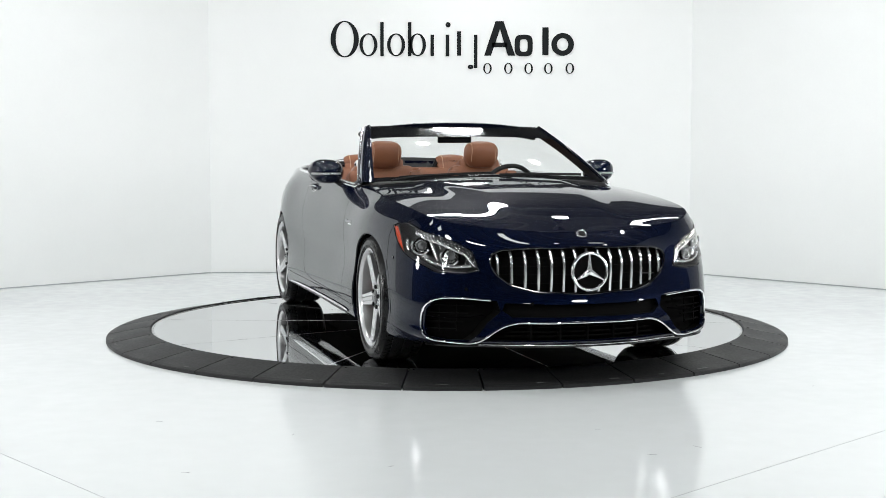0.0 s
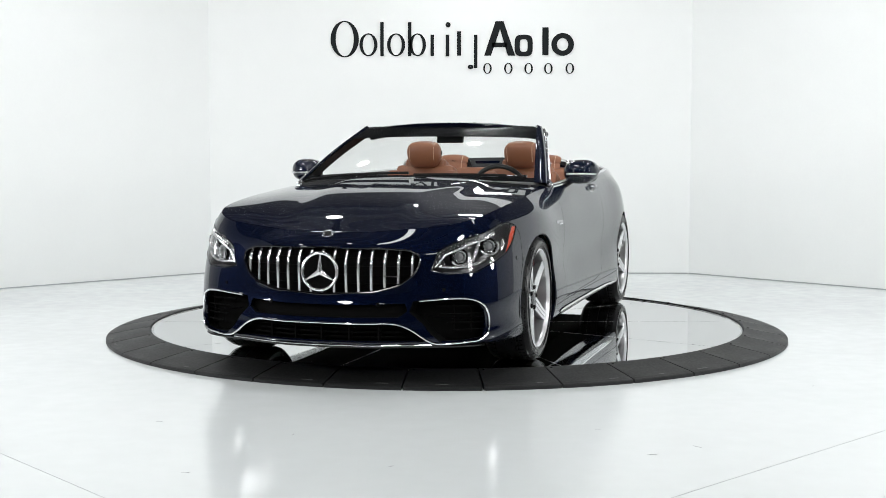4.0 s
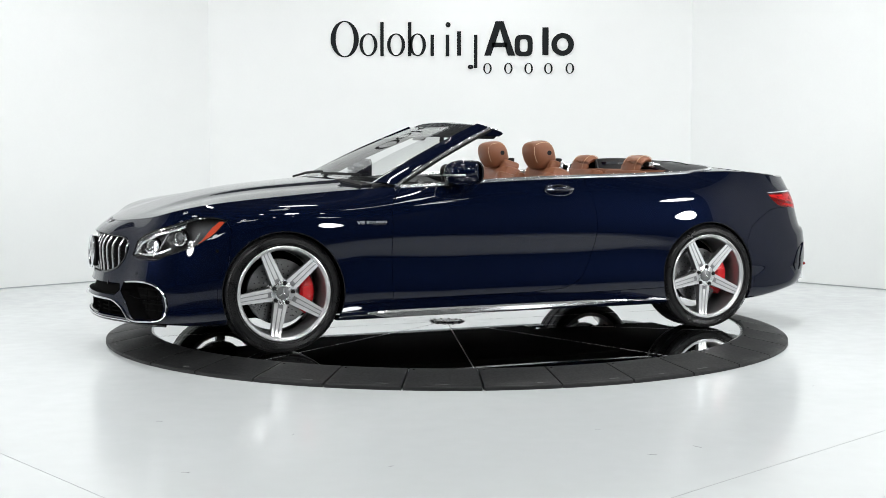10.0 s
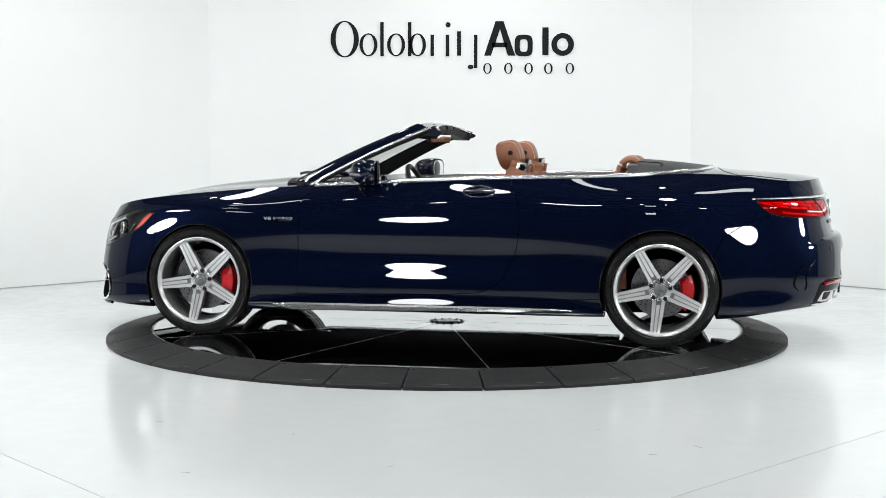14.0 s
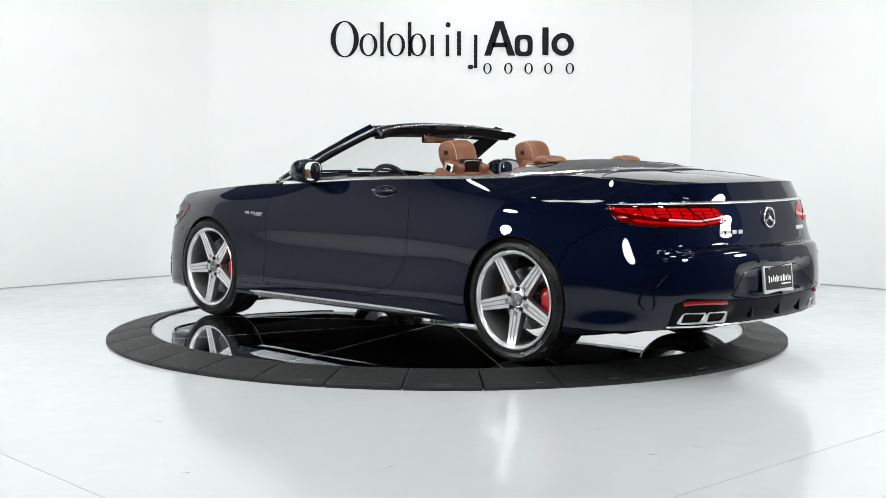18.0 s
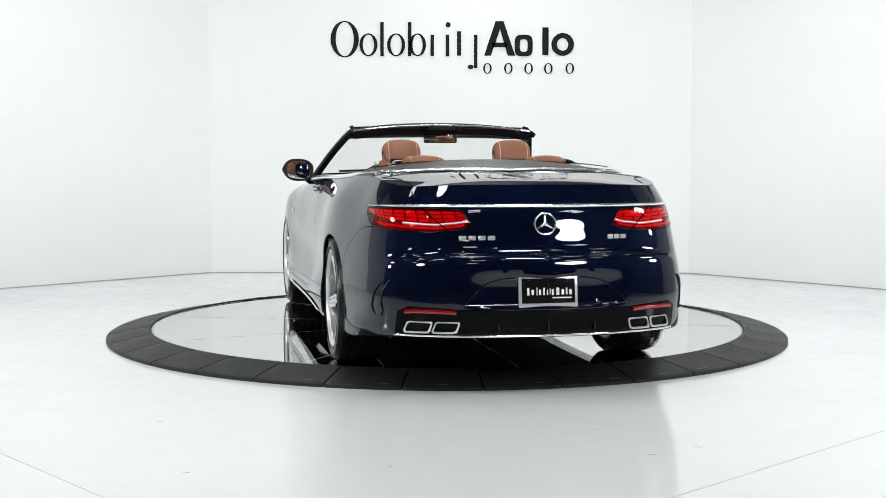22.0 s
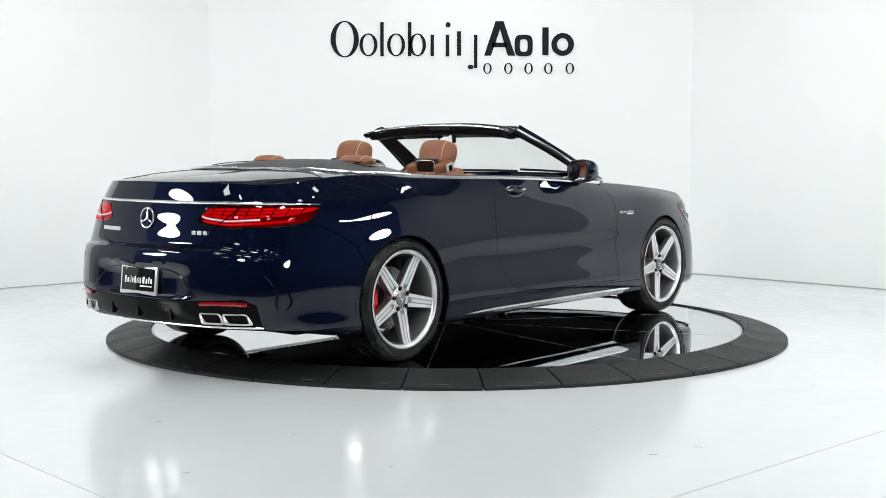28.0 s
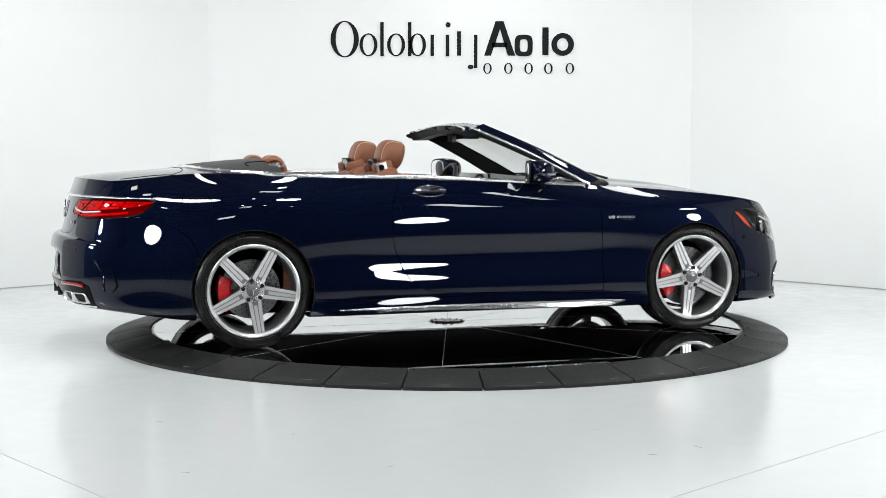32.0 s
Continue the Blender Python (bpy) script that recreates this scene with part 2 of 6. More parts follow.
def room():
    for nm, a, b in (("wall_left", L1, CORNERS[0]), ("wall_back", CORNERS[0], CORNERS[1]), ("wall_right", CORNERS[1], R1)):
        plane_slab(nm, [(*a, FLOOR_Z), (*b, FLOOR_Z), (*b, WALL_TOP), (*a, WALL_TOP)], 0.12, WALL, "smooth white painted studio wall", "wall")
        plane_slab("wall_upper", [(*a, WALL_TOP + 0.002), (*b, WALL_TOP + 0.002), (*b, CEIL), (*a, CEIL)], 0.12, CEILING, "dark upper wall over the white studio wall", "wall")
    # unseen stretch of side wall; its dim light is put into the grey
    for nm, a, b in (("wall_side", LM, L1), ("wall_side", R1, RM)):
        plane_slab(nm, [(*a, FLOOR_Z), (*b, FLOOR_Z), (*b, CEIL), (*a, CEIL)], 0.12, SIDE_DIM, "unseen side wall beside the studio bay, greyed for dim light", "wall")
    for nm, a, b in (("wall_side", L2, LM), ("wall_side", RM, R2), ("wall_front", R2, L2)):
        plane_slab(nm, [(*a, FLOOR_Z), (*b, FLOOR_Z), (*b, CEIL), (*a, CEIL)], 0.12, CEILING, "dark studio wall behind the lamps", "wall")
    bm = bmesh.new()
    add_slab(bm, [L1, CORNERS[0], CORNERS[1], R1, R2, L2], 0.1, Matrix.Translation((0, 0, CEIL)))
    plain = len(bm.faces)
    for y in np.arange(-10.0, 3.8, 0.9):
        add_box(bm, (10.5 if y < 1 else 6.0, 0.14, 0.22), Matrix.Translation((0, y, CEIL - 0.1)))
    for k, f in enumerate(bm.faces):
        f.material_index = 1 if k >= plain else 0
    tagged(finish("ceiling", bm, [CEILING, BEAM], smooth=False), "dark ceiling with cross beams", "ceiling", kind="structure")
    bm = bmesh.new()
    add_slab(bm, [L3, R3, R1, CORNERS[1], CORNERS[0], L1], 0.1, Matrix.Translation((0, 0, FLOOR_Z - 0.1)))
    tagged(finish("floor", bm, FLOOR, smooth=False), "glossy pale grey epoxy floor with faint reflections", "floor", kind="structure")
    # added, unseen: the dark tone stands for unlit floor in the car's reflections
    bm = bmesh.new()
    add_slab(bm, [L2, R2, R3, L3], 0.1, Matrix.Translation((0, 0, FLOOR_Z - 0.104)))
    tagged(finish("hall_floor", bm, UNLIT_FLOOR, smooth=False), "unseen floor added behind the studio bay, toned dark as if unlit", "floor", kind="structure")
    # fine saw cuts in the floor
    for a, b in (((-4.0986, -1.2138), (-1.2398, -4.4005)), ((3.9961, -1.265), (0.8023, -4.4025)), ((0.8023, -4.4025), (0.4918, -4.6771)), ((-1.2398, -4.4005), (-0.9529, -4.6771))):
        va, vb = Vector((*a, 0)), Vector((*b, 0))
        mid, d = (va + vb) / 2, vb - va
        m = Matrix.Translation(mid + Vector((0, 0, FLOOR_Z + 0.0004))) @ Matrix.Rotation(math.atan2(d.y, d.x), 4, "Z")
        tagged(finish("floor_joint", box((d.length, 0.004, 0.0008), m), JOINT, smooth=False), "hairline joint in the epoxy floor", "floor joint", kind="structure")


UNLIT_FLOOR = grain(material("dark_concrete", (0.042, 0.042, 0.044), 0.5), 8, 0.1, 0.003, 0.2, 0.1)
FLOOR_MARKS = ((-0.221, -3.933, .03, 40), (0.852, -3.725, .05, 10), (1.961, -2.157, .03, 70), (-1.015, -4.04, .04, 20), (-1.329, -3.097, .03, 0), (1.064, -3.583, .05, 130), (0.684, -3.248, .03, 15), (-0.678, -3.361, .03, 80))


def floor_marks():
    for x, y, size, turn in FLOOR_MARKS:
        m = Matrix.Translation((x, y, FLOOR_Z + 0.0006)) @ Matrix.Rotation(radians(turn), 4, "Z")
        tagged(finish("floor_mark", add_slab(bmesh.new(), oval(0, 0, size / 2, 0.004, 12), 0.0006, m), MARK, smooth=False), "small grey scuff mark on the floor", "floor mark", kind="structure")


def wall_foot():
    """A thin grey strip for the shadowed joint along the foot of the white walls."""
    pl = [L1, CORNERS[0], CORNERS[1], R1]
    for a, b in zip(pl, pl[1:]):
        va, vb = Vector((*a, 0)), Vector((*b, 0))
        d = vb - va
        inward = Vector((d.y, -d.x, 0)).normalized() * 0.003
        m = Matrix.Translation((va + vb) / 2 + inward + Vector((0, 0, FLOOR_Z + 0.005))) @ Matrix.Rotation(math.atan2(d.y, d.x), 4, "Z")
        tagged(finish("baseboard", box((d.length - 0.01, 0.004, 0.009), m), JOINT, smooth=False), "thin grey strip for the shadowed joint at the wall foot", "baseboard", kind="structure")


# mid-grey stands for a weakly lit wall
SIDE_DIM = grain(material("grey_wall_paint", (0.40, 0.405, 0.405), 0.7), 40, 0.05, 0.002, 0.05)
MARK = grain(material("scuff_grey", (0.34, 0.36, 0.37), 0.6), 80, 0, 0, 0.4)
JOINT = material("floor_joint_grey", (0.36, 0.38, 0.39), 0.5)


def lamps():
    for name, eye, target, w, h, watts in LAMPS:
        ob = area_lamp(name + "_lamp", eye, target, w, h, watts)
        back = look(eye, target) @ Matrix.Translation((0, 0, 0.07))
        th = empty(name, None, back)
        tagged(th, "large oval studio light with a white diffuser", "studio light", "studio lights")
        part("housing", add_cyl(bmesh.new(), 0.5, 0.1, Matrix.Diagonal((w + 0.06, h + 0.06, 1, 1)), 40), BLACK, th)
        inv = back.inverted()
        for s in (-0.3, 0.3):
            top = back @ Vector((s * w, 0.0, 0.04))
            part("hanger", tube([inv @ top, inv @ Vector((top.x, top.y, CEIL + 0.01))], 0.012, 8), BLACK, th)
    for x, y, w, h in HALL_LAMPS:
        th = empty("hall_lamp", None, Matrix.Translation((x, y, CEIL - 0.2)))
        tagged(th, "flat white ceiling lamp hanging in the hall", "ceiling lamp", "hall lamps")
        part("housing", box((w + 0.05, h + 0.05, 0.08), Matrix.Translation((0, 0, 0.05)), 0.01), BLACK, th)
        part("diffuser", box((w, h, 0.012), None, 0.003), GLOW, th)
    # small spot lamps under the ceiling
    first = None
    for x, y in SPOTS:
        m = Matrix.Translation((x, y, CEIL - 0.22))
        if first is None:
            first = empty("ceiling_spot", None, m)
            tagged(first, "small round ceiling spot lamp", "spot lamp", "ceiling spots")
            part("housing", add_lathe(bmesh.new(), [(0.0, 0.2), (0.07, 0.2), (0.105, 0.0), (0.095, 0.0), (0.09, 0.02)], 20), BLACK, first)
            part("bulb", add_cyl(bmesh.new(), 0.088, 0.01, Matrix.Translation((0, 0, 0.014)), 20), SPOT, first)
        else:
            copy_thing(first, m)


SPOTS = [(x * 1.5, y) for y in (-7.4, -5.0, -2.3, 0.4, 2.6) for x in (-2, -1, 0, 1, 2) if not (abs(y - 2.6) < 0.1 and abs(x) == 2)]


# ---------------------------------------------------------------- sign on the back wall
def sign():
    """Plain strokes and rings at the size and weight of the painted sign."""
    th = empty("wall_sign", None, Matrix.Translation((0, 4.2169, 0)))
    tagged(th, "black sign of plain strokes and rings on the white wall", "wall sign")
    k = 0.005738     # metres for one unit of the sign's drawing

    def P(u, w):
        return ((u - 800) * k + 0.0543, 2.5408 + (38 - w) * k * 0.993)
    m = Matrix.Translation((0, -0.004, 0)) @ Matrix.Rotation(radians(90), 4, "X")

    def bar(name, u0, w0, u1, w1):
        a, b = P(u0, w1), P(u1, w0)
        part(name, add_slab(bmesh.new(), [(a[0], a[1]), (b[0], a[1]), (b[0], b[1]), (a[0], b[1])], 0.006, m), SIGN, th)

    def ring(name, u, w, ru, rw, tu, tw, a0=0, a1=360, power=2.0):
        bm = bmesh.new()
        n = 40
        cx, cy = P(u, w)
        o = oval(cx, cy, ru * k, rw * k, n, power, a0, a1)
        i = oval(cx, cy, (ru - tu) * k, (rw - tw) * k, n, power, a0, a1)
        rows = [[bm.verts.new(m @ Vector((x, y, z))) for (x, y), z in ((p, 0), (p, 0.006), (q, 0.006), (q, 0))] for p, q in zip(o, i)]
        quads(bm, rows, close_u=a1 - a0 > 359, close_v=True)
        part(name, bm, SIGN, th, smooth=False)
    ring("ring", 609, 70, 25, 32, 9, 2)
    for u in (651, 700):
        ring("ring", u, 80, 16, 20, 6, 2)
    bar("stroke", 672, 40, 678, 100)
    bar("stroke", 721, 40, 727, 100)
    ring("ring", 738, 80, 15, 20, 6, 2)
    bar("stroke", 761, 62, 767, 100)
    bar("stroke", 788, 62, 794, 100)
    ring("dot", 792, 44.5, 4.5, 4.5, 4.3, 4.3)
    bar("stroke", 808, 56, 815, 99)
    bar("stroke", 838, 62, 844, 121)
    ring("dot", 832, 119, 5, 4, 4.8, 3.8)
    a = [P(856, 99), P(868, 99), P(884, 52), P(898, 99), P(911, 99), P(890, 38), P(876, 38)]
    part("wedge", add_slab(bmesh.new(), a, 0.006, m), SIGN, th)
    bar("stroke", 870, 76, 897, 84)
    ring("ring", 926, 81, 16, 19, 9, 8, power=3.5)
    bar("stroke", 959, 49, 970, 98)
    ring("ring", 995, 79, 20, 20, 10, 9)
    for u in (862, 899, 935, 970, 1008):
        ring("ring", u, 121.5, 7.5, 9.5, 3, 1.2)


# ---------------------------------------------------------------- turntable
WORN = grain(material("worn_rubber", (0.10, 0.10, 0.10), 0.7), 120, 0.1, 0.001, 0.5)
RO, RI = 2.318, 2.026


def turntable():
    th = empty("turntable_ring")
    tagged(th, "low black rubber ramp ring round the turntable", "turntable ring")
    n = 34
    me = None
    for i in range(n):
        a0 = -90 + 4.77 + i * 360 / n
        if me is None:
            bm = bmesh.new()
            gap = math.degrees(0.0055 / RO)
            rows = []
            for j in range(7):
                a = radians(gap + (360 / n - 2 * gap) * j / 6)
                c, s = math.cos(a), math.sin(a)
                rows.append([bm.verts.new((r * c, r * s, z)) for r, z in ((RI + 0.004, FLOOR_Z), (RI + 0.004, 0.036), (RI + 0.010, 0.041), (RO - 0.03, -0.003), (RO - 0.006, -0.009), (RO, -0.013), (RO, FLOOR_Z))])
            quads(bm, rows)
            bm.faces.new(rows[0]), bm.faces.new(rows[-1])
            ob = part("ramp_panel", bm, RING, th, smooth=False)
            me = ob.data
        else:
            ob = new("ramp_panel", me)
            ob.parent = th
        ob.matrix_basis = Matrix.Rotation(radians(a0), 4, "Z")
    # screws and worn marks near the panel ends
    for i in range(n):
        a = radians(-90 + 4.77 + (i + 0.08) * 360 / n)
        part("screw", add_cyl(bmesh.new(), 0.007, 0.004, Matrix.Translation((2.06 * math.cos(a), 2.06 * math.sin(a), 0.0385)), 10), BLACK, th)
    rng = random.Random(8)
    for i in range(n):
        if rng.random() < 0.55:
            a = -90 + 4.77 + (i + 0.25 + 0.5 * rng.random()) * 360 / n
            mk = Matrix.Rotation(radians(a), 4, "Z") @ Matrix.Translation((RO - 0.032 - 0.015 * rng.random(), 0, -0.0005)) @ Matrix.Rotation(radians(8), 4, "Y")
            part("worn_mark", box((0.008 + 0.006 * rng.random(), 0.03 + 0.06 * rng.random(), 0.0016), mk), WORN, th, "pale worn mark")
    disc = empty("turntable_disc")
    tagged(disc, "mirror-polished turntable disc in ten sectors with a thin bright edge", "turntable disc")
    n = 10
    me = None
    for i in range(n):
        if me is None:
            bm = bmesh.new()
            g = 0.0022
            rows = []
            for j in range(25):
                a = radians(360 / n) * j / 24
                c, s = math.cos(a), math.sin(a)
                r0, r1 = 0.125, RI - 0.016
                rows.append([bm.verts.new((r * c, r * s, z)) for r, z in ((r0, FLOOR_Z), (r0, DISC_Z), (r1, DISC_Z), (r1, FLOOR_Z))])
            for row, sgn in ((rows[0], 1), (rows[-1], -1)):
                a = 0 if sgn > 0 else radians(36)
                nrm = Vector((-math.sin(a), math.cos(a), 0)) * sgn * g
                for v in row:
                    v.co += nrm
            quads(bm, rows)
            bm.faces.new(rows[0]), bm.faces.new(rows[-1])
            ob = part("sector", bm, DISC, disc, smooth=False)
            me = ob.data
        else:
            ob = new("sector", me)
            ob.parent = disc
        ob.matrix_basis = Matrix.Rotation(radians(-90 + 17.6 + 36 * i), 4, "Z")
    for i in range(n):
        a = radians(-90 + 17.6 + 36 * i)
        part("seam_strip", box((1.88, 0.0036, 0.004), Matrix.Rotation(a, 4, "Z") @ Matrix.Translation((1.066, 0, DISC_Z - 0.0014))), SATIN, disc, smooth=False)
    part("edge_trim", add_lathe(bmesh.new(), [(RI - 0.015, FLOOR_Z), (RI - 0.015, DISC_Z + 0.001), (RI - 0.002, DISC_Z + 0.001), (RI - 0.002, FLOOR_Z)], 160), SATIN, disc, "thin bright metal edge")
    part("hub_plate", add_lathe(bmesh.new(), [(0.0, DISC_Z + 0.006), (0.085, DISC_Z + 0.006), (0.1, DISC_Z + 0.003), (0.123, DISC_Z + 0.003), (0.123, FLOOR_Z)], 48), SATIN, disc)
    for i in range(12):
        a = radians(30 * i)
        part("bolt", add_cyl(bmesh.new(), 0.009, 0.008, Matrix.Translation((0.108 * math.cos(a), 0.108 * math.sin(a), DISC_Z + 0.006)), 6), RIM_GREY, disc)
    part("under_plate", add_lathe(bmesh.new(), [(0.0, 0.02), (RI - 0.02, 0.02), (RI - 0.02, FLOOR_Z + 0.001)], 96), DARK, disc)
    return disc


room()
wall_foot()
floor_marks()
lamps()
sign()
disc = turntable()

# ---------------------------------------------------------------- the car: body surface
# The car's own axes: x to its rear, y to its right side, z up from the disc.
car = empty("convertible_car")
tagged(car, "dark blue two-door convertible with the top down on the turntable", "car")

# plan outline at the widest height, from the nose along the right side to the tail, and at each place
# the upright section from the bottom to the bonnet or deck edge: inset from the outline, height
OUTLINE = [
    ((-2.450, 0.000), ((.16, .185), (.004, .188), (-.014, .25), (-.009, .315), (.008, .385), (.022, .45), (.014, .57), (.038, .69), (.133, .764))),
    ((-2.418, 0.270), ((.16, .185), (.006, .188), (-.012, .25), (-.008, .315), (.008, .385), (.021, .45), (.015, .57), (.039, .69), (.130, .769))),
    ((-2.328, 0.502), ((.16, .187), (.004, .190), (-.005, .25), (-.002, .320), (.007, .390), (.017, .46), (.022, .58), (.050, .69), (.120, .787))),
    ((-2.244, 0.716), ((.16, .188), (.010, .192), (.000, .26), (.000, .350), (.003, .430), (.013, .51), (.034, .62), (.064, .72), (.115, .812))),
    ((-2.092, 0.856), ((.16, .188), (.010, .194), (.000, .27), (.000, .370), (.004, .470), (.017, .57), (.040, .68), (.070, .78), (.110, .848))),
    ((-1.850, 0.926), ((.16, .185), (.010, .190), (.000, .29), (.000, .400), (.004, .510), (.017, .62), (.038, .73), (.070, .825), (.118, .885))),
    ((-1.4725, 0.962), ((.16, .184), (.022, .188), (.006, .25), (.004, .345), (.005, .500), (.002, .64), (.014, .77), (.050, .862), (.130, .922))),
    ((-1.000, 0.958), ((.16, .182), (.022, .186), (-.004, .25), (-.010, .360), (.008, .520), (.003, .66), (.012, .78), (.052, .88), (.128, .958))),
    ((-0.600, 0.950), ((.16, .182), (.020, .186), (-.006, .24), (-.013, .360), (.013, .520), (.003, .66), (.012, .79), (.045, .90), (.094, .978))),
    ((-0.100, 0.946), ((.16, .182), (.020, .186), (-.006, .24), (-.014, .360), (.014, .520), (.003, .66), (.014, .80), (.042, .91), (.076, 1.005))),
    ((0.500, 0.950), ((.16, .182), (.020, .186), (-.006, .24), (-.014, .360), (.014, .520), (.003, .66), (.016, .81), (.046, .93), (.084, 1.026))),
    ((1.000, 0.962), ((.16, .184), (.020, .188), (-.004, .245), (-.010, .360), (.008, .520), (.003, .66), (.021, .81), (.060, .94), (.114, 1.036))),
    ((1.4725, 0.966), ((.16, .188), (.022, .193), (.008, .25), (.004, .345), (.005, .500), (.004, .66), (.024, .82), (.070, .95), (.158, 1.052))),
    ((1.900, 0.921), ((.16, .198), (.012, .203), (.002, .30), (.000, .430), (.005, .550), (.024, .69), (.050, .82), (.095, .94), (.165, 1.050))),
    ((2.182, 0.862), ((.16, .235), (.010, .240), (.002, .32), (.000, .430), (.006, .550), (.028, .69), (.052, .81), (.086, .92), (.148, 1.022))),
    ((2.388, 0.762), ((.16, .258), (.034, .262), (.006, .35), (-.006, .450), (.008, .612), (.032, .668), (.064, .79), (.102, .90), (.165, 1.012))),
    ((2.520, 0.570), ((.20, .262), (.048, .266), (.008, .36), (-.006, .450), (.008, .632), (.044, .675), (.076, .77), (.107, .89), (.162, 1.018))),
    ((2.594, 0.300), ((.25, .262), (.058, .266), (.012, .36), (-.006, .450), (.008, .645), (.052, .680), (.084, .77), (.109, .89), (.158, 1.022))),
    ((2.622, 0.000), ((.25, .262), (.062, .266), (.012, .36), (-.006, .450), (.008, .645), (.056, .680), (.088, .77), (.111, .89), (.157, 1.023))),
]
NV, NS = 56, 250
KEY = np.array([k for k, _ in OUTLINE])
KS = np.concatenate([[0], np.cumsum(np.linalg.norm(np.diff(KEY, axis=0), axis=1))])
SX, SY = spline(KS, KEY[:, 0]), spline(KS, KEY[:, 1])
SECT = np.array([s for _, s in OUTLINE])          # station, level, (inset, height)
LEVEL = np.array([0, .14, .24, .36, .50, .64, .78, .90, 1.0])
S_AT = np.linspace(0, KS[-1], NS)


def outline_frame(s):
    e = 1e-3
    x, y = float(SX(s)), float(SY(s))
    dx, dy = float(SX(s + e) - SX(s - e)), float(SY(s + e) - SY(s - e))
    l = math.hypot(dx, dy)
    nx, ny = -dy / l, dx / l       # points inward for this direction of travel
    if s < 1e-6 or s > KS[-1] - 1e-6:
        nx, ny = (1.0 if s < 1 else -1.0), 0.0
    elif ny > 0 and abs(nx) < 0.2:
        nx, ny = -nx, -ny
    # inward means towards the middle of the car
    if nx * (0.1 - x) * 0.3 + ny * (-y) < 0:
        nx, ny = -nx, -ny
    return x, y, nx, ny


def belt_points():
    ins = [spline(KS, SECT[:, j, 0]) for j in range(9)]
    hei = [spline(KS, SECT[:, j, 1]) for j in range(9)]
    vv = np.linspace(0, 1, NV)
    pts = np.zeros((NS, NV, 3))
    for i, s in enumerate(S_AT):
        x, y, nx, ny = outline_frame(s)
        d = spline(LEVEL, [float(f(s)) for f in ins])(vv)
        z = spline(LEVEL, [float(f(s)) for f in hei])(vv)
        yy = y + ny * d
        if i in (0, NS - 1):
            yy = yy * 0
        pts[i, :, 0], pts[i, :, 1], pts[i, :, 2] = x + nx * d, np.maximum(yy, 0), z
    return pts


BELT = belt_points()
EDGE = BELT[:, -1, :]            # bonnet edge, window line and deck edge


def smooth(a, b, x):
    t = min(1.0, max(0.0, (x - a) / (b - a)))
    return t * t * (3 - 2 * t)


for q in BELT.reshape(-1, 3):            # recess round the number plate
    if q[0] > 2.2:
        q[0] -= 0.045 * smooth(.45, .24, abs(q[1])) * smooth(.405, .44, q[2]) * smooth(.585, .548, q[2])


def fan(i0, i1, sx, sz, crown, n=48, height=None):
    """Surface from the body's upper edge in to the middle line (sx, sz over the stations)."""
    rows = []
    for i in range(i0, i1 + 1):
        e = EDGE[i]
        x1, z1 = sx(i), sz(sx(i))
        row = []
        for k in range(n + 1):
            l = k / n
            x, y = e[0] + (x1 - e[0]) * l, e[1] * (1 - l)
            z = height(x, y) if height and k else e[2] + (z1 - e[2]) * (1 - (1 - l) ** crown)
            row.append((x, y, z))
        rows.append(row)
    return rows


def bonnet_height(x, y):
    """Crowned bonnet with a raised middle between two creases that spread towards the windscreen."""
    ye, ze = float(np.interp(x, EDGE[:I_COWL + 9, 0], EDGE[:I_COWL + 9, 1])), float(np.interp(x, EDGE[:I_COWL + 9, 0], EDGE[:I_COWL + 9, 2]))
    zc = float(HOOD_Z(x))
    r = min(1.0, abs(y) / max(ye, 1e-3))
    off = abs(y) - 0.15 * smooth(-1.95, -0.8, x)
    dome = smooth(.40, .25, off) - 0.3 * math.exp(-((off - .46) / .09) ** 2)
    return zc - (zc - ze) * r ** 2.3 + 0.011 * dome * smooth(-2.28, -1.85, x) * smooth(1.0, .9, r)


I_COWL = int(np.argmin(abs(EDGE[:, 0] + 0.80) + 10 * (EDGE[:, 1] < 0.5)))
I_DECK = int(np.argmin(abs(EDGE[:, 0] - 1.24) + 10 * (EDGE[:, 1] < 0.5)))
HOOD_Z = spline([-2.33, -2.14, -1.94, -1.75, -1.55, -1.2, -0.95, -0.7], [.760, .822, .878, .921, .955, .993, 1.016, 1.034])
DECK_Z = spline([0.9, 1.3, 1.6, 1.8, 2.0, 2.2, 2.36], [1.105, 1.118, 1.100, 1.080, 1.064, 1.050, 1.038])
# the bonnet's rear edge and the deck's front edge lie on the middle line at these places
HOOD = fan(0, I_COWL, lambda i: -1.92 + (I_COWL and (i / I_COWL) ** 1.1) * (1.92 - 0.86), HOOD_Z, 2.3, height=bonnet_height)
DECK = fan(I_DECK, NS - 1, lambda i: 1.31 + ((i - I_DECK) / (NS - 1 - I_DECK)) ** 0.9 * 0.955, DECK_Z, 2.1)


def grid_mesh(rows):
    bm = bmesh.new()
    quads(bm, [[bm.verts.new(p) for p in row] for row in rows])
    return bm


# panel outlines seen from the side (x, z), and lamp outlines on slanted or straight views
def rounded(pts, n=5, r=0.04):
    """Rounds the corners of a closed outline."""
    out = []
    k = len(pts)
    for i in range(k):
        a, b, c = (Vector(pts[(i + d) % k]) for d in (-1, 0, 1))
        ra = min(r, (a - b).length * 0.45, (c - b).length * 0.45)
        p, q = b + (a - b).normalized() * ra, b + (c - b).normalized() * ra
        for j in range(n + 1):
            t = j / n
            out.append(tuple((1 - t) ** 2 * p + 2 * t * (1 - t) * b + t * t * q))
    return out


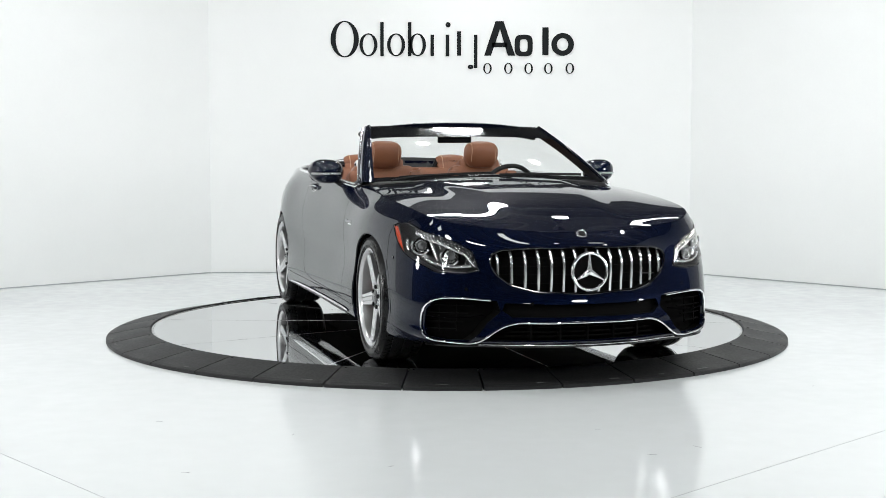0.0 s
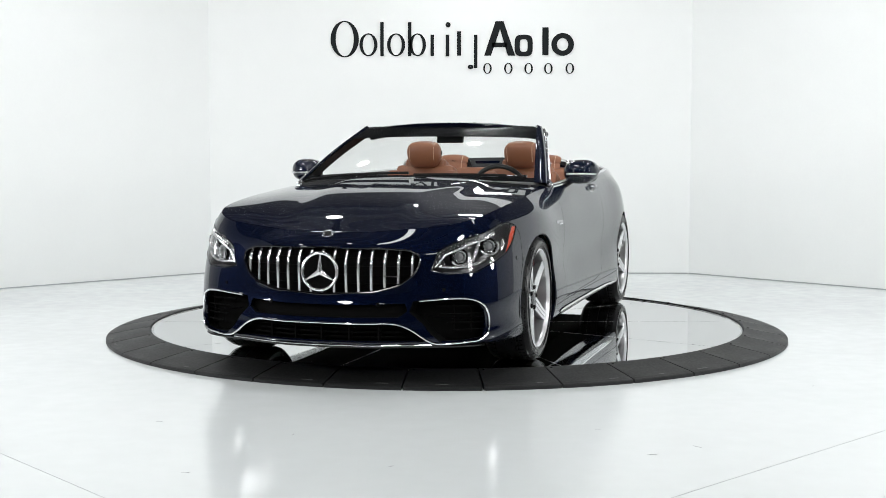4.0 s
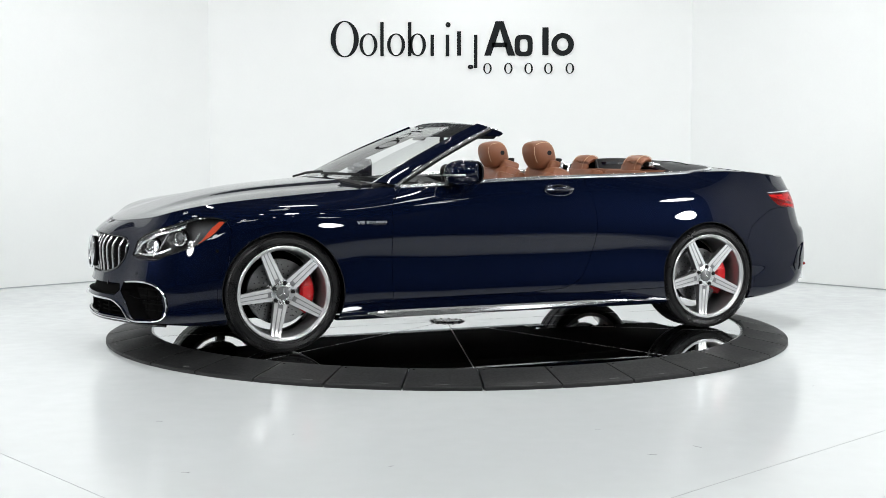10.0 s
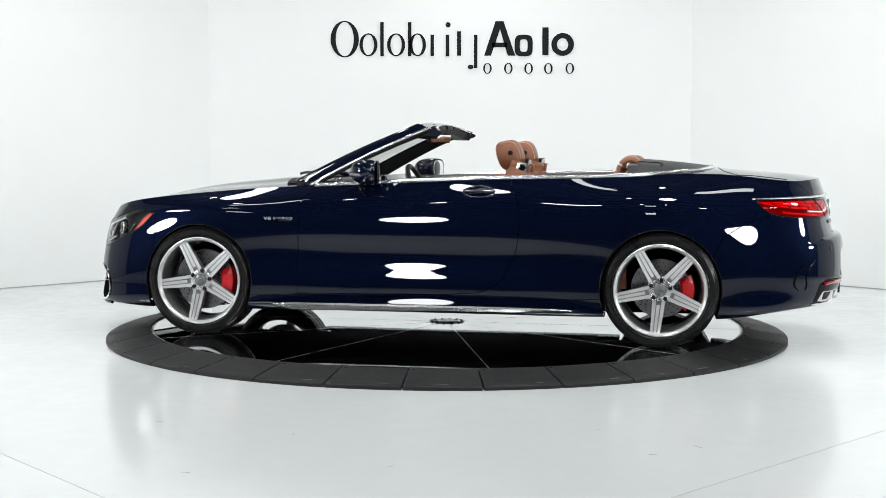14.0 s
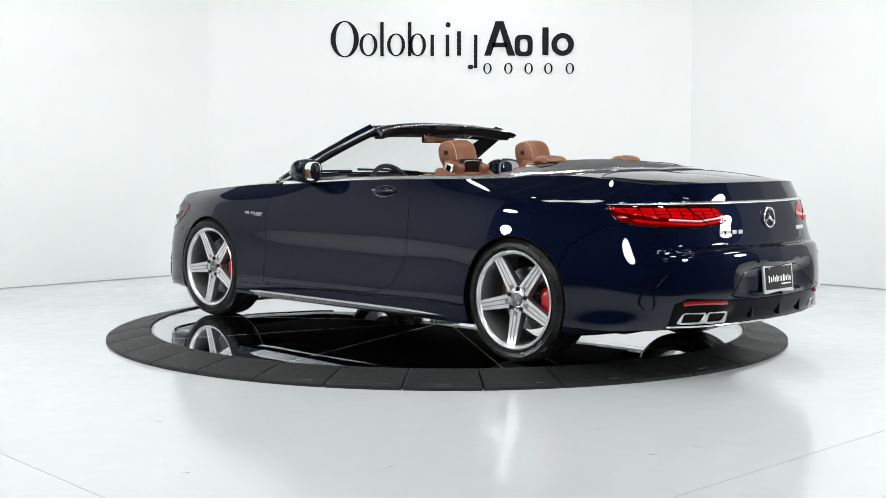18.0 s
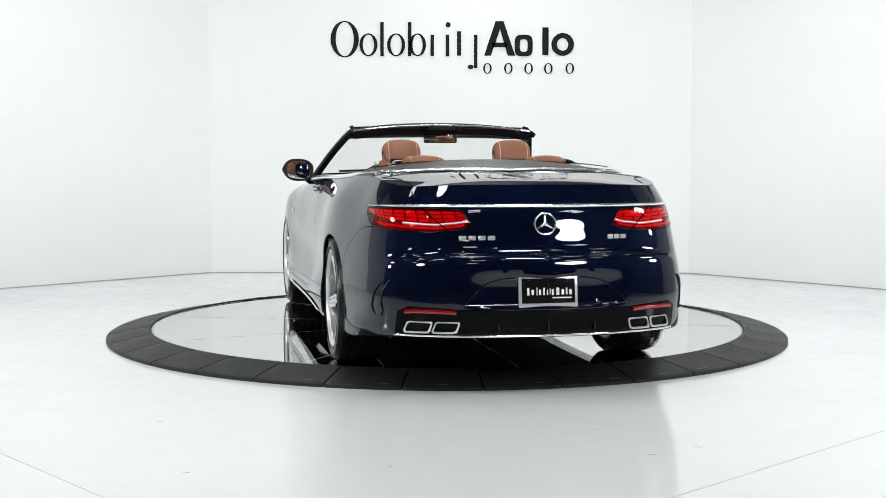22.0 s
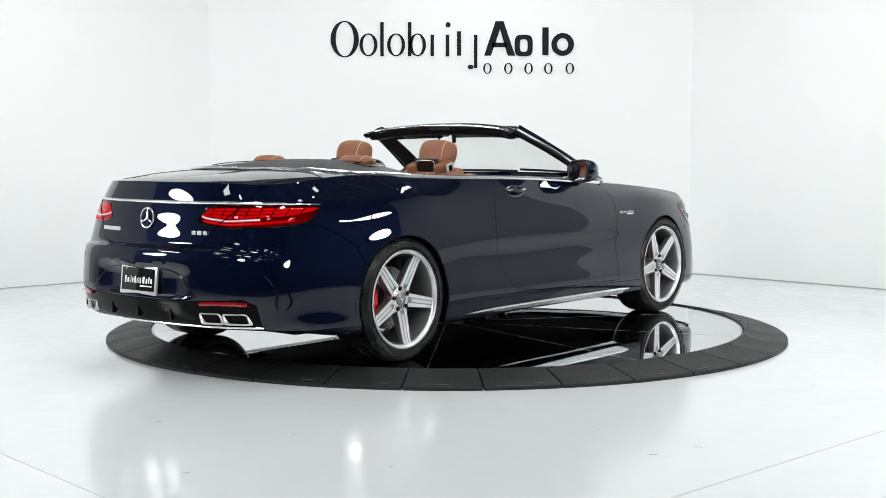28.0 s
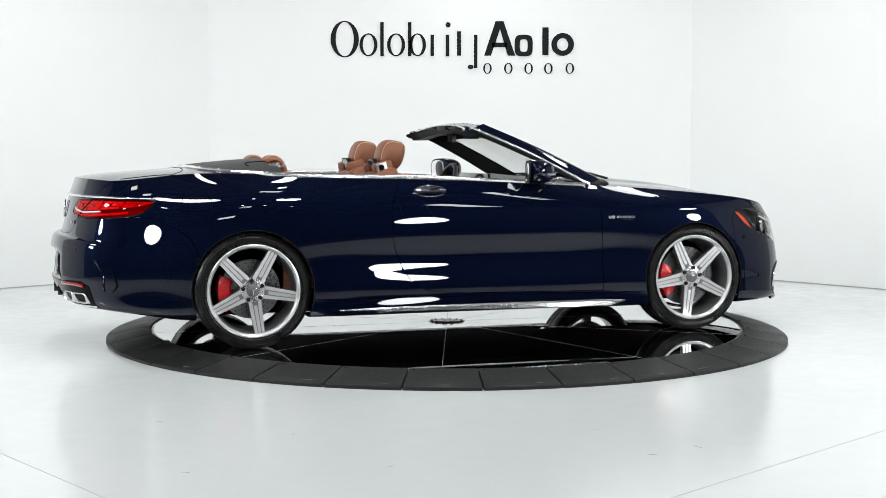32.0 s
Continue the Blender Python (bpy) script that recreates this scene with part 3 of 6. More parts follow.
def inside(p, poly):
    x, y = p
    hit = False
    j = len(poly) - 1
    for i in range(len(poly)):
        (xi, yi), (xj, yj) = poly[i], poly[j]
        if (yi > y) != (yj > y) and x < (xj - xi) * (y - yi) / (yj - yi) + xi:
            hit = not hit
        j = i
    return hit


SIDE, FRONT, REAR = Vector((0, 1, 0)), Vector((-1, 0, 0)), Vector((1, 0, 0))
HEAD_DIR = Vector((-0.80, 0.60, 0)).normalized()
TAIL_DIR = Vector((0.88, 0.47, 0)).normalized()


def flat(p, way):
    """Where p lies on a picture taken along -way: to the right, up."""
    return (p.dot(Vector((-way.y, way.x, 0))), p.z)


def score(bm, poly, way, keep=lambda c: True):
    """Cuts the outline into the surface, then gives the faces inside it."""
    across = Vector((-way.y, way.x, 0))
    k = len(poly)
    for i in range(k):
        a, b = Vector(poly[i]), Vector(poly[(i + 1) % k])
        d = b - a
        if d.length < 1e-5:
            continue
        no = across * d.y - Vector((0, 0, 1)) * d.x
        lo, hi = Vector((min(a.x, b.x), min(a.y, b.y))), Vector((max(a.x, b.x), max(a.y, b.y)))
        near = []
        for f in bm.faces:
            if f.normal.dot(way) < -0.3:
                continue
            q = [flat(v.co, way) for v in f.verts]
            if max(u for u, _ in q) < lo.x - 0.004 or min(u for u, _ in q) > hi.x + 0.004 or max(w for _, w in q) < lo.y - 0.004 or min(w for _, w in q) > hi.y + 0.004:
                continue
            if keep(f.calc_center_median()):
                near.append(f)
        if near:
            geom = list({g for f in near for g in (f, *f.edges, *f.verts)})
            bmesh.ops.bisect_plane(bm, geom=geom, dist=1e-5, plane_co=across * a.x + Vector((0, 0, a.y)), plane_no=no)
    bm.normal_update()
    out = []
    for f in bm.faces:
        c = f.calc_center_median()
        if keep(c) and inside(flat(c, way), poly):
            out.append(f)
    return out


R_FRONT, R_REAR = (-1.4725, 0.356), (1.4725, 0.354)
ARCH = 0.367


def circle(c, r, n=48):
    return [(c[0] + r * math.cos(2 * math.pi * i / n), c[1] + r * math.sin(2 * math.pi * i / n)) for i in range(n)]


def side(pts):
    """Side outlines are given as (x, z); the picture along SIDE has -x to the right."""
    return [(-x, z) for x, z in pts]


DOOR = [(-0.692, 0.990), (-0.735, 0.94), (-0.775, 0.885), (-0.793, 0.82), (-0.800, 0.60), (-0.802, 0.40), (-0.802, 0.292), (-0.3, 0.296), (0.116, 0.301), (0.363, 0.318), (0.440, 0.345), (0.500, 0.39), (0.556, 0.481), (0.596, 0.59), (0.614, 0.70), (0.612, 0.80), (0.595, 0.90), (0.560, 0.98), (0.540, 1.10), (-0.2, 1.10), (-0.66, 1.08)]
SKIRT = [(-1.2, 0.10), (-1.2, 0.272), (-0.8, 0.278), (0.6, 0.285), (1.2, 0.295), (1.2, 0.10)]
F_BUMPER = [(-2.7, 0.0), (-1.82, 0.0), (-1.80, 0.50), (-1.79, 0.62), (-1.775, 0.735), (-1.80, 0.785), (-1.9, 0.80), (-2.03, 0.84), (-2.12, 1.2), (-2.7, 1.2)]
R_BUMPER = [(2.9, 0.0), (1.76, 0.0), (1.82, 0.45), (1.79, 0.57), (1.84, 0.675), (1.93, 0.735), (2.04, 0.79), (2.12, 0.80), (2.5, 0.80), (2.9, 0.80)]

# headlamp on a slanted view: across, up
HL = [flat(Vector(p), HEAD_DIR) for p in ((-1.800, .890, .790), (-1.875, .868, .806), (-1.96, .834, .806), (-2.07, .785, .766), (-2.163, .69, .732), (-2.215, .62, .700), (-2.250, .575, .668), (-2.280, .550, .572), (-2.247, .627, .556), (-2.173, .75, .560), (-2.057, .841, .614), (-1.97, .875, .648), (-1.88, .890, .706))]
TL = [flat(Vector(p), TAIL_DIR) for p in ((2.055, .833, .898), (2.22, .76, .905), (2.38, .55, .903), (2.44, .41, .897), (2.467, .350, .822), (2.45, .40, .800), (2.39, .55, .784), (2.265, .74, .793), (2.19, .805, .803), (2.12, .828, .818), (2.068, .836, .862))]
GRILLE = [(0.0, .692), (.30, .688), (.44, .678), (.492, .655), (.500, .61), (.470, .55), (.40, .495), (.28, .462), (0.0, .447), (-.28, .462), (-.40, .495), (-.470, .55), (-.500, .61), (-.492, .655), (-.44, .678), (-.30, .688)]
LOWER = [(-0.40, .300), (0.40, .300), (.46, .272), (.56, .205), (-.56, .205), (-.46, .272)]
SLOT = [(-.40, .332), (.40, .332), (.445, .365), (.43, .402), (.20, .396), (-.20, .396), (-.43, .402), (-.445, .365)]
INTAKE = [(.47, .415), (.70, .428), (.770, .415), (.805, .365), (.812, .28), (.802, .222), (.70, .202), (.615, .200), (.56, .245), (.52, .30), (.455, .36)]

LATER = {}


def body():
    bm = grid_mesh([[tuple(p) for p in row] for row in BELT])
    bm.normal_update()
    if sum(f.normal.y * f.calc_area() for f in bm.faces) < 0:
        bmesh.ops.reverse_faces(bm, faces=bm.faces)
    bm.normal_update()
    LATER["skin"] = BVHTree.FromBMesh(bm)
    lay = bm.faces.layers.int.new("panel")
    names = ["quarter_panel", "front_fender", "door_skin", "side_skirt", "front_bumper", "rear_bumper", "unused", "hole", "trunk_face", "diffuser"]

    def mark(faces, k, only=None):
        for f in faces:
            if f[lay] != 7 and (only is None or f[lay] in only):
                f[lay] = k

    def cut(faces, key):
        b = bmesh.new()
        made = {}
        for f in faces:
            if f[lay] != 7:
                for v in f.verts:
                    if v not in made:
                        made[v] = b.verts.new(v.co)
                b.faces.new([made[v] for v in f.verts])
                f[lay] = 7
        b.normal_update()
        LATER[key] = b
    for f in bm.faces:
        f[lay] = 1 if f.calc_center_median().x < 0 else 0
    mark(score(bm, side(SKIRT), SIDE, lambda c: abs(c.x) < 1.3), 3)
    mark(score(bm, side(DOOR), SIDE, lambda c: abs(c.x) < 1.0), 2, (0, 1))
    mark(score(bm, side(F_BUMPER), SIDE, lambda c: c.x < -1.6), 4)
    mark(score(bm, side(R_BUMPER), SIDE, lambda c: c.x > 1.6), 5)
    for c in (R_FRONT, R_REAR):
        mark(score(bm, side(circle(c, ARCH)), SIDE, lambda q: abs(q.x - c[0]) < 0.6), 7)
        mark([f for f in bm.faces if abs(f.calc_center_median().x - c[0]) < ARCH - 0.03 and f.calc_center_median().z < 0.36], 7)
    cut(score(bm, HL, HEAD_DIR, lambda c: c.x < -1.7), "head")
    cut(score(bm, TL, TAIL_DIR, lambda c: c.x > 1.9 and c.y > 0.2), "tail")
    cut(score(bm, GRILLE, FRONT, lambda c: c.x < -2.1), "grille")
    cut(score(bm, SLOT, FRONT, lambda c: c.x < -2.1), "slot")
    cut(score(bm, LOWER, FRONT, lambda c: c.x < -2.1), "lower")
    cut(score(bm, [(-y, z) for y, z in INTAKE][::-1], FRONT, lambda c: c.x < -1.95), "intake")
    # boot lid face between the rear lamps, down to its shut line
    lid = [(-.75, 1.2), (-.60, .905), (-.48, .79), (-.44, .72), (-.40, .694), (-.30, .684), (.30, .684), (.40, .694), (.44, .72), (.48, .79), (.60, .905), (.75, 1.2)]
    mark(score(bm, lid, REAR, lambda c: c.x > 2.2), 8, (0, 5))
    diff = [(-.742, .2), (-.735, .388), (-.685, .418), (-.45, .405), (-.2, .40), (.2, .40), (.45, .405), (.685, .418), (.735, .388), (.742, .2)]
    mark(score(bm, diff, REAR, lambda c: c.x > 2.2), 9, (5, 0))
    for f in list(bm.faces):
        if f[lay] == 7:
            bm.faces.remove(f)
    # each panel as a mesh of its own, with a narrow gap and a turned-in edge
    for k, nm in enumerate(names):
        if k == 7:
            continue
        b = bm.copy()
        l2 = b.faces.layers.int["panel"]
        bmesh.ops.delete(b, geom=[f for f in b.faces if f[l2] != k], context="FACES")
        bmesh.ops.delete(b, geom=[v for v in b.verts if not v.link_faces], context="VERTS")
        if not b.faces:
            continue
        b.faces.layers.int.remove(l2)
        if nm in ("front_bumper", "rear_bumper", "trunk_face", "diffuser"):
            g = bmesh.ops.duplicate(b, geom=list(b.verts) + list(b.edges) + list(b.faces))
            nf = [x for x in g["geom"] if isinstance(x, bmesh.types.BMFace)]
            for v in {v for f in nf for v in f.verts}:
                v.co.y *= -1
            bmesh.ops.reverse_faces(b, faces=nf)
            bmesh.ops.remove_doubles(b, verts=[v for v in b.verts if abs(v.co.y) < 1e-4], dist=2e-4)
        b.normal_update()
        seen, isles = set(), []
        for f in b.faces:
            if f in seen:
                continue
            todo, isle = [f], []
            seen.add(f)
            while todo:
                q = todo.pop()
                isle.append(q)
                for e in q.edges:
                    for o in e.link_faces:
                        if o not in seen:
                            seen.add(o)
                            todo.append(o)
            isles.append(isle)
        isles.sort(key=lambda i: -sum(f.calc_area() for f in i))
        bmesh.ops.delete(b, geom=[f for i in isles[1:] for f in i], context="FACES")
        bmesh.ops.delete(b, geom=[v for v in b.verts if not v.link_faces], context="VERTS")
        turn_edges(b)
        mat = {"diffuser": DIFFUSER}.get(nm, PAINT)
        ob = part(nm, b, mat, car, recalc=False, angle=50)
        if nm in ("quarter_panel", "front_fender", "door_skin", "side_skirt"):
            LATER[nm] = (ob, mirrored(ob))
    bm.free()


def turn_edges(b, gap=0.0018, depth=0.016):
    """Draws the open edges in a little and folds them inward."""
    b.normal_update()
    rim = [e for e in b.edges if len(e.link_faces) == 1]
    move = {}
    for e in rim:
        f = e.link_faces[0]
        mid = (e.verts[0].co + e.verts[1].co) / 2
        d = f.calc_center_median() - mid
        along = (e.verts[1].co - e.verts[0].co)
        if along.length < 1e-7:
            continue
        along.normalize()
        d = d - along * d.dot(along)
        if d.length > 1e-7:
            d.normalize()
            for v in e.verts:
                move.setdefault(v, Vector())
                move[v] += d
    normals = {v: v.normal.copy() for v in move}
    for v, d in move.items():
        if d.length > 1e-6:
            v.co += d.normalized() * gap
    g = bmesh.ops.extrude_edge_only(b, edges=rim)
    nv = [x for x in g["geom"] if isinstance(x, bmesh.types.BMVert)]
    for v in nv:
        for e in v.link_edges:
            o = e.other_vert(v)
            if o in normals:
                v.co = o.co - normals[o] * depth
                break
    for e in rim:
        e.smooth = False


def both_sides(rows):
    """Adds the mirror image of half a surface and joins it at the middle."""
    bm = bmesh.new()
    for sgn in (1, -1):
        grid = [[bm.verts.new((x, y * sgn, z)) for x, y, z in row] for row in rows]
        quads(bm, grid if sgn > 0 else [r[::-1] for r in grid])
    bmesh.ops.remove_doubles(bm, verts=bm.verts, dist=2e-4)
    bm.normal_update()
    return bm


def up_facing(bm):
    bm.normal_update()
    if sum(f.normal.z * f.calc_area() for f in bm.faces) < 0:
        bmesh.ops.reverse_faces(bm, faces=bm.faces)
    bm.normal_update()
    return bm


def bonnet_and_deck():
    bm = up_facing(both_sides(HOOD))
    LATER["hood"] = BVHTree.FromBMesh(bm)
    turn_edges(bm, 0.002, 0.02)
    part("bonnet", bm, PAINT, car, recalc=False)
    bm = up_facing(both_sides(DECK))
    LATER["deck"] = BVHTree.FromBMesh(bm)
    turn_edges(bm, 0.0012, 0.02)
    part("boot_lid", bm, PAINT, car, recalc=False)


def inner_core():
    """The dark structure behind the gaps, and the floor pan."""
    bm = bmesh.new()
    rows = []
    for i in list(range(0, NS - 1, 3)) + [NS - 1]:
        x, y, nx, ny = outline_frame(S_AT[i])
        rows.append([(p[0] + nx * 0.03, max(0.0, p[1] + ny * 0.03), p[2] - 0.012) for p in BELT[i, 9::4]])
    for sgn in (1, -1):
        quads(bm, [[bm.verts.new((x, y * sgn, z)) for x, y, z in row] for row in rows])
    lay = [f for f in bm.faces if any((f.calc_center_median().x - c[0]) ** 2 + (f.calc_center_median().z - c[1]) ** 2 < (ARCH + 0.03) ** 2 for c in (R_FRONT, R_REAR))
           or (f.calc_center_median().x < -1.75 and f.calc_center_median().z > 0.19) or (f.calc_center_median().x > 2.0 and f.calc_center_median().z > 0.75)]
    bmesh.ops.delete(bm, geom=lay, context="FACES")
    part("inner_shell", bm, DARK, car, smooth=False)
    # floor pan and wheel housings
    pan = box((3.9, 1.20, 0.05), Matrix.Translation((0.05, 0, 0.20)), 0.01)
    add_box(pan, (1.95, 1.80, 0.04), Matrix.Translation((0, 0, 0.20)), 0.01)
    part("floor_pan", pan, DARK, car)
    for c in (R_FRONT, R_REAR):
        for sgn in (1, -1):
            m = Matrix.Translation((c[0], sgn * 0.775, c[1])) @ Matrix.Rotation(radians(-90 * sgn), 4, "X")
            bm = add_lathe(bmesh.new(), [(0.0, -0.22)] + [(q, -0.22) for q in (0.1, 0.2, 0.28, 0.34, 0.40)] + [(0.403, 0.0), (0.405, 0.12), (0.394, 0.150)], 72, m)
            bmesh.ops.delete(bm, geom=[f for f in bm.faces if f.calc_center_median().z < 0.21], context="FACES")
            part("wheel_housing", bm, DARK, car)


body()
bonnet_and_deck()
inner_core()


# ---------------------------------------------------------------- wheels
def thin_glass(name, tint=(1, 1, 1), base=0.04):
    """A single pane: lets light pass, and mirrors by its slant."""
    m = bpy.data.materials.new(name)
    m.use_nodes = True
    t = m.node_tree
    t.nodes.clear()
    add, link = t.nodes.new, t.links.new
    out, mix = add("ShaderNodeOutputMaterial"), add("ShaderNodeMixShader")
    tr, gl, lw = add("ShaderNodeBsdfTransparent"), add("ShaderNodeBsdfGlossy"), add("ShaderNodeLayerWeight")
    po, mr = add("ShaderNodeMath"), add("ShaderNodeMapRange")
    tr.inputs["Color"].default_value = (*tint, 1)
    gl.inputs["Roughness"].default_value, lw.inputs["Blend"].default_value = 0.01, 0.5
    po.operation = "POWER"
    po.inputs[1].default_value = 5
    link(lw.outputs["Facing"], po.inputs[0]), link(po.outputs[0], mr.inputs["Value"])
    mr.inputs["To Min"].default_value, mr.inputs["To Max"].default_value = base, 0.9
    link(mr.outputs["Result"], mix.inputs[0])
    link(tr.outputs[0], mix.inputs[1]), link(gl.outputs[0], mix.inputs[2])
    link(mix.outputs[0], out.inputs["Surface"])
    return m


BARREL = grain(material("rim_barrel", (0.26, 0.263, 0.267), 0.3, 0.7), 120, 0.04, 0.0005, 0.08)
PANE = thin_glass("windscreen_glass", (0.94, 0.955, 0.95), 0.02)
CLEAR = thin_glass("clear_lens", (0.97, 0.97, 0.97))
RED_PANE = thin_glass("red_lens_pane", (0.95, 0.30, 0.30))


RIM_SCALE = 1.085


def wheel(parent, m, spin, r, width):
    """Wheel about its own z axis, with z pointing outward from the car."""
    w = empty("wheel", parent, m)
    hw = width / 2
    # tyre
    prof = [(0.272, -hw + 0.012), (0.283, -hw + 0.004), (0.300, -hw - 0.006), (0.322, -hw - 0.004), (r - 0.016, -hw + 0.008), (r - 0.005, -hw + 0.022), (r - 0.001, -hw + 0.040)]
    tread = []
    for z0 in (-0.26, 0.0, 0.26):
        z0 *= width
        tread += [(r, z0 - 0.006), (r - 0.008, z0 - 0.0045), (r - 0.008, z0 + 0.0045), (r, z0 + 0.006)]
    prof = prof + tread + [(a, -b) for a, b in prof[::-1]]
    part("tyre", add_lathe(bmesh.new(), prof, 72), TYRE, w, angle=25)
    # shallow cross cuts of the tread
    cuts = bmesh.new()
    for i in range(60):
        a = 2 * math.pi * i / 60
        for z0, tw in ((hw * 0.60, 0.30), (-hw * 0.60, -0.30)):
            mm = Matrix.Rotation(a, 4, "Z") @ Matrix.Translation((r - 0.0044, 0, z0)) @ Matrix.Rotation(tw, 4, "X")
            add_box(cuts, (0.008, 0.005, hw * 0.30), mm)
    ob = part("tread", cuts, DARK, w, smooth=False)
    ob["kind"] = "stuff"
    # raised plain bars where the tyre is lettered
    let = bmesh.new()
    for a0 in (52, 232):
        for j in range(8):
            a = radians(a0 + 4.2 * j)
            mm = Matrix.Rotation(a, 4, "Z") @ Matrix.Translation((0.318, 0, hw + 0.004)) @ Matrix.Rotation(0.1, 4, "Y")
            add_box(let, (0.020, 0.013, 0.003), mm, 0.001, 1)
    part("sidewall_relief", let, TYRE, w, "raised plain bars on the sidewall")["kind"] = "stuff"
    for rr in (0.294, 0.340):
        part("sidewall_rib", add_lathe(bmesh.new(), [(rr - 0.002, hw - 0.002), (rr, hw + 0.0085 if rr < 0.31 else hw + 0.001), (rr + 0.002, hw - 0.002)], 64), TYRE, w)
    rim = part("rim", add_lathe(bmesh.new(), [(0.222, -hw + 0.02), (0.254, -hw + 0.012), (0.254, -hw + 0.018), (0.235, -hw + 0.035), (0.226, 0.0), (0.232, hw - 0.045), (0.240, hw - 0.016)], 72), BARREL, w)
    part("rim_lip", add_lathe(bmesh.new(), [(0.239, hw - 0.018), (0.243, hw - 0.006), (0.254, hw + 0.002), (0.260, hw - 0.001), (0.261, hw - 0.012)], 72), POLISHED, rim, "bright polished lip")
    # five spokes, each with three bright ribs over a grey base
    zf = hw - 0.022
    for i in range(5):
        rot = Matrix.Rotation(radians(spin + 72 * i), 4, "Z")
        spoke = bmesh.new()
        rows = []
        for x, hh, z, t in ((0.040, 0.040, zf - 0.020, 0.05), (0.075, 0.035, zf - 0.018, 0.05), (0.12, 0.0315, zf - 0.014, 0.045), (0.18, 0.029, zf - 0.009, 0.035), (0.225, 0.028, zf - 0.004, 0.03), (0.246, 0.030, zf + 0.004, 0.022)):
            rows.append([spoke.verts.new(rot @ Vector((x, y, zz))) for y, zz in ((-hh, z - t), (-hh, z - 0.004), (-hh + 0.003, z), (hh - 0.003, z), (hh, z - 0.004), (hh, z - t))])
        quads(spoke, rows, close_v=True)
        spoke.faces.new(rows[0]), spoke.faces.new(rows[-1])
        sp = part("spoke", spoke, RIM_GREY, w, angle=25)
        for y0, y1, wd0, wd1 in ((-0.0262, -0.0195, 0.0225, 0.0165), (0.0, 0.0, 0.0215, 0.0165), (0.0262, 0.0195, 0.0225, 0.0165)):
            b = bmesh.new()
            rows = []
            for x, z in ((0.060 if y0 else 0.085, zf - 0.017), (0.10, zf - 0.014), (0.17, zf - 0.008), (0.225, zf - 0.002), (0.247, zf + 0.007)):
                f = (x - 0.05) / 0.195
                yc, wd = y0 + (y1 - y0) * f, (wd0 + (wd1 - wd0) * f) / 2
                rows.append([b.verts.new(rot @ Vector((x, yc + dy, z + dz))) for dy, dz in ((-wd, -0.004), (-wd + 0.001, 0.002), (wd - 0.001, 0.002), (wd, -0.004))])
            quads(b, rows)
            b.faces.new(rows[0]), b.faces.new(rows[-1])
            part("spoke_rib", b, POLISHED, sp, angle=25)
        a = radians(spin + 36 + 72 * i)
        part("lug_bolt", add_lathe(bmesh.new(), [(0.0, 0.012), (0.007, 0.012), (0.0115, 0.009), (0.0125, 0.0)], 6, Matrix.Translation((0.056 * math.cos(a), 0.056 * math.sin(a), zf - 0.016))), BLACK, w, "dark lug bolt")
    hub = part("hub", add_lathe(bmesh.new(), [(0.0, zf - 0.0165), (0.060, zf - 0.0165), (0.072, zf - 0.022), (0.078, zf - 0.045), (0.06, zf - 0.09), (0.0, zf - 0.09)], 40), SATIN, w)
    cap = part("centre_cap", add_lathe(bmesh.new(), [(0.0, zf - 0.006), (0.030, zf - 0.008), (0.036, zf - 0.012), (0.037, zf - 0.022)], 36), RIM_GREY, w, "satin centre cap with a plain emblem")
    for i in range(3):
        mm = Matrix.Rotation(radians(90 + 120 * i), 4, "Z") @ Matrix.Translation((0.013, 0, zf - 0.006))
        part("emblem_ray", box((0.024, 0.0045, 0.003), mm, 0.001, 1), CHROME, cap)
    wider = Matrix.Diagonal((RIM_SCALE, RIM_SCALE, 1, 1))
    for ob in w.children_recursive:
        if ob.data and ob.name.split(".")[0] not in ("tyre", "tread", "sidewall_relief", "sidewall_rib"):
            ob.data.transform(wider)
    return w


def brake(parent, m, side_sign, back, r=0.19):
    """Drilled brake disc and its red caliper, about z outward from the car."""
    b = empty("brake", parent, m)
    bm = add_lathe(bmesh.new(), [(0.085, -0.016), (r, -0.016), (r, 0.016), (0.085, 0.016), (0.085, 0.035), (0.0, 0.036)], 64)
    d = part("brake_disc", bm, STEEL, b, "drilled grey steel disc")
    holes = bmesh.new()
    for i in range(24):
        for j, rr in enumerate((0.110, 0.135, 0.160)):
            a = 2 * math.pi * (i + j / 3) / 24
            add_cyl(holes, 0.0038, 0.0012, Matrix.Translation((rr * math.cos(a), rr * math.sin(a), 0.0164)), 6)
    part("drill_holes", holes, DARK, d, smooth=False)["kind"] = "stuff"
    # caliper: a curved block on the side away from the nose
    cal = bmesh.new()
    rows = []
    span = 34
    mid = 0 if back > 0 else 180
    mid = mid + 8 * side_sign * back
    for k in range(13):
        f = k / 12
        a = radians(mid - span + 2 * span * f)
        e = 1 - 0.25 * abs(2 * f - 1) ** 4
        c, s = math.cos(a), math.sin(a)
        rows.append([cal.verts.new((q * c, q * s, z)) for q, z in ((0.120, -0.03), (0.122, 0.045 * e), (0.135, 0.058 * e), (0.18, 0.060 * e), (0.203, 0.050 * e), (0.207, -0.03))])
    quads(cal, rows, close_v=True)
    cal.faces.new(rows[0]), cal.faces.new(rows[-1])
    c = part("caliper", cal, RED, b, "bright red brake caliper", angle=35)
    for f in (-0.55, 0.0, 0.55):
        a = radians(mid + span * f)
        part("caliper_ridge", box((0.06, 0.012, 0.006), Matrix.Rotation(a, 4, "Z") @ Matrix.Translation((0.165, 0, 0.060)), 0.002), RED, c)


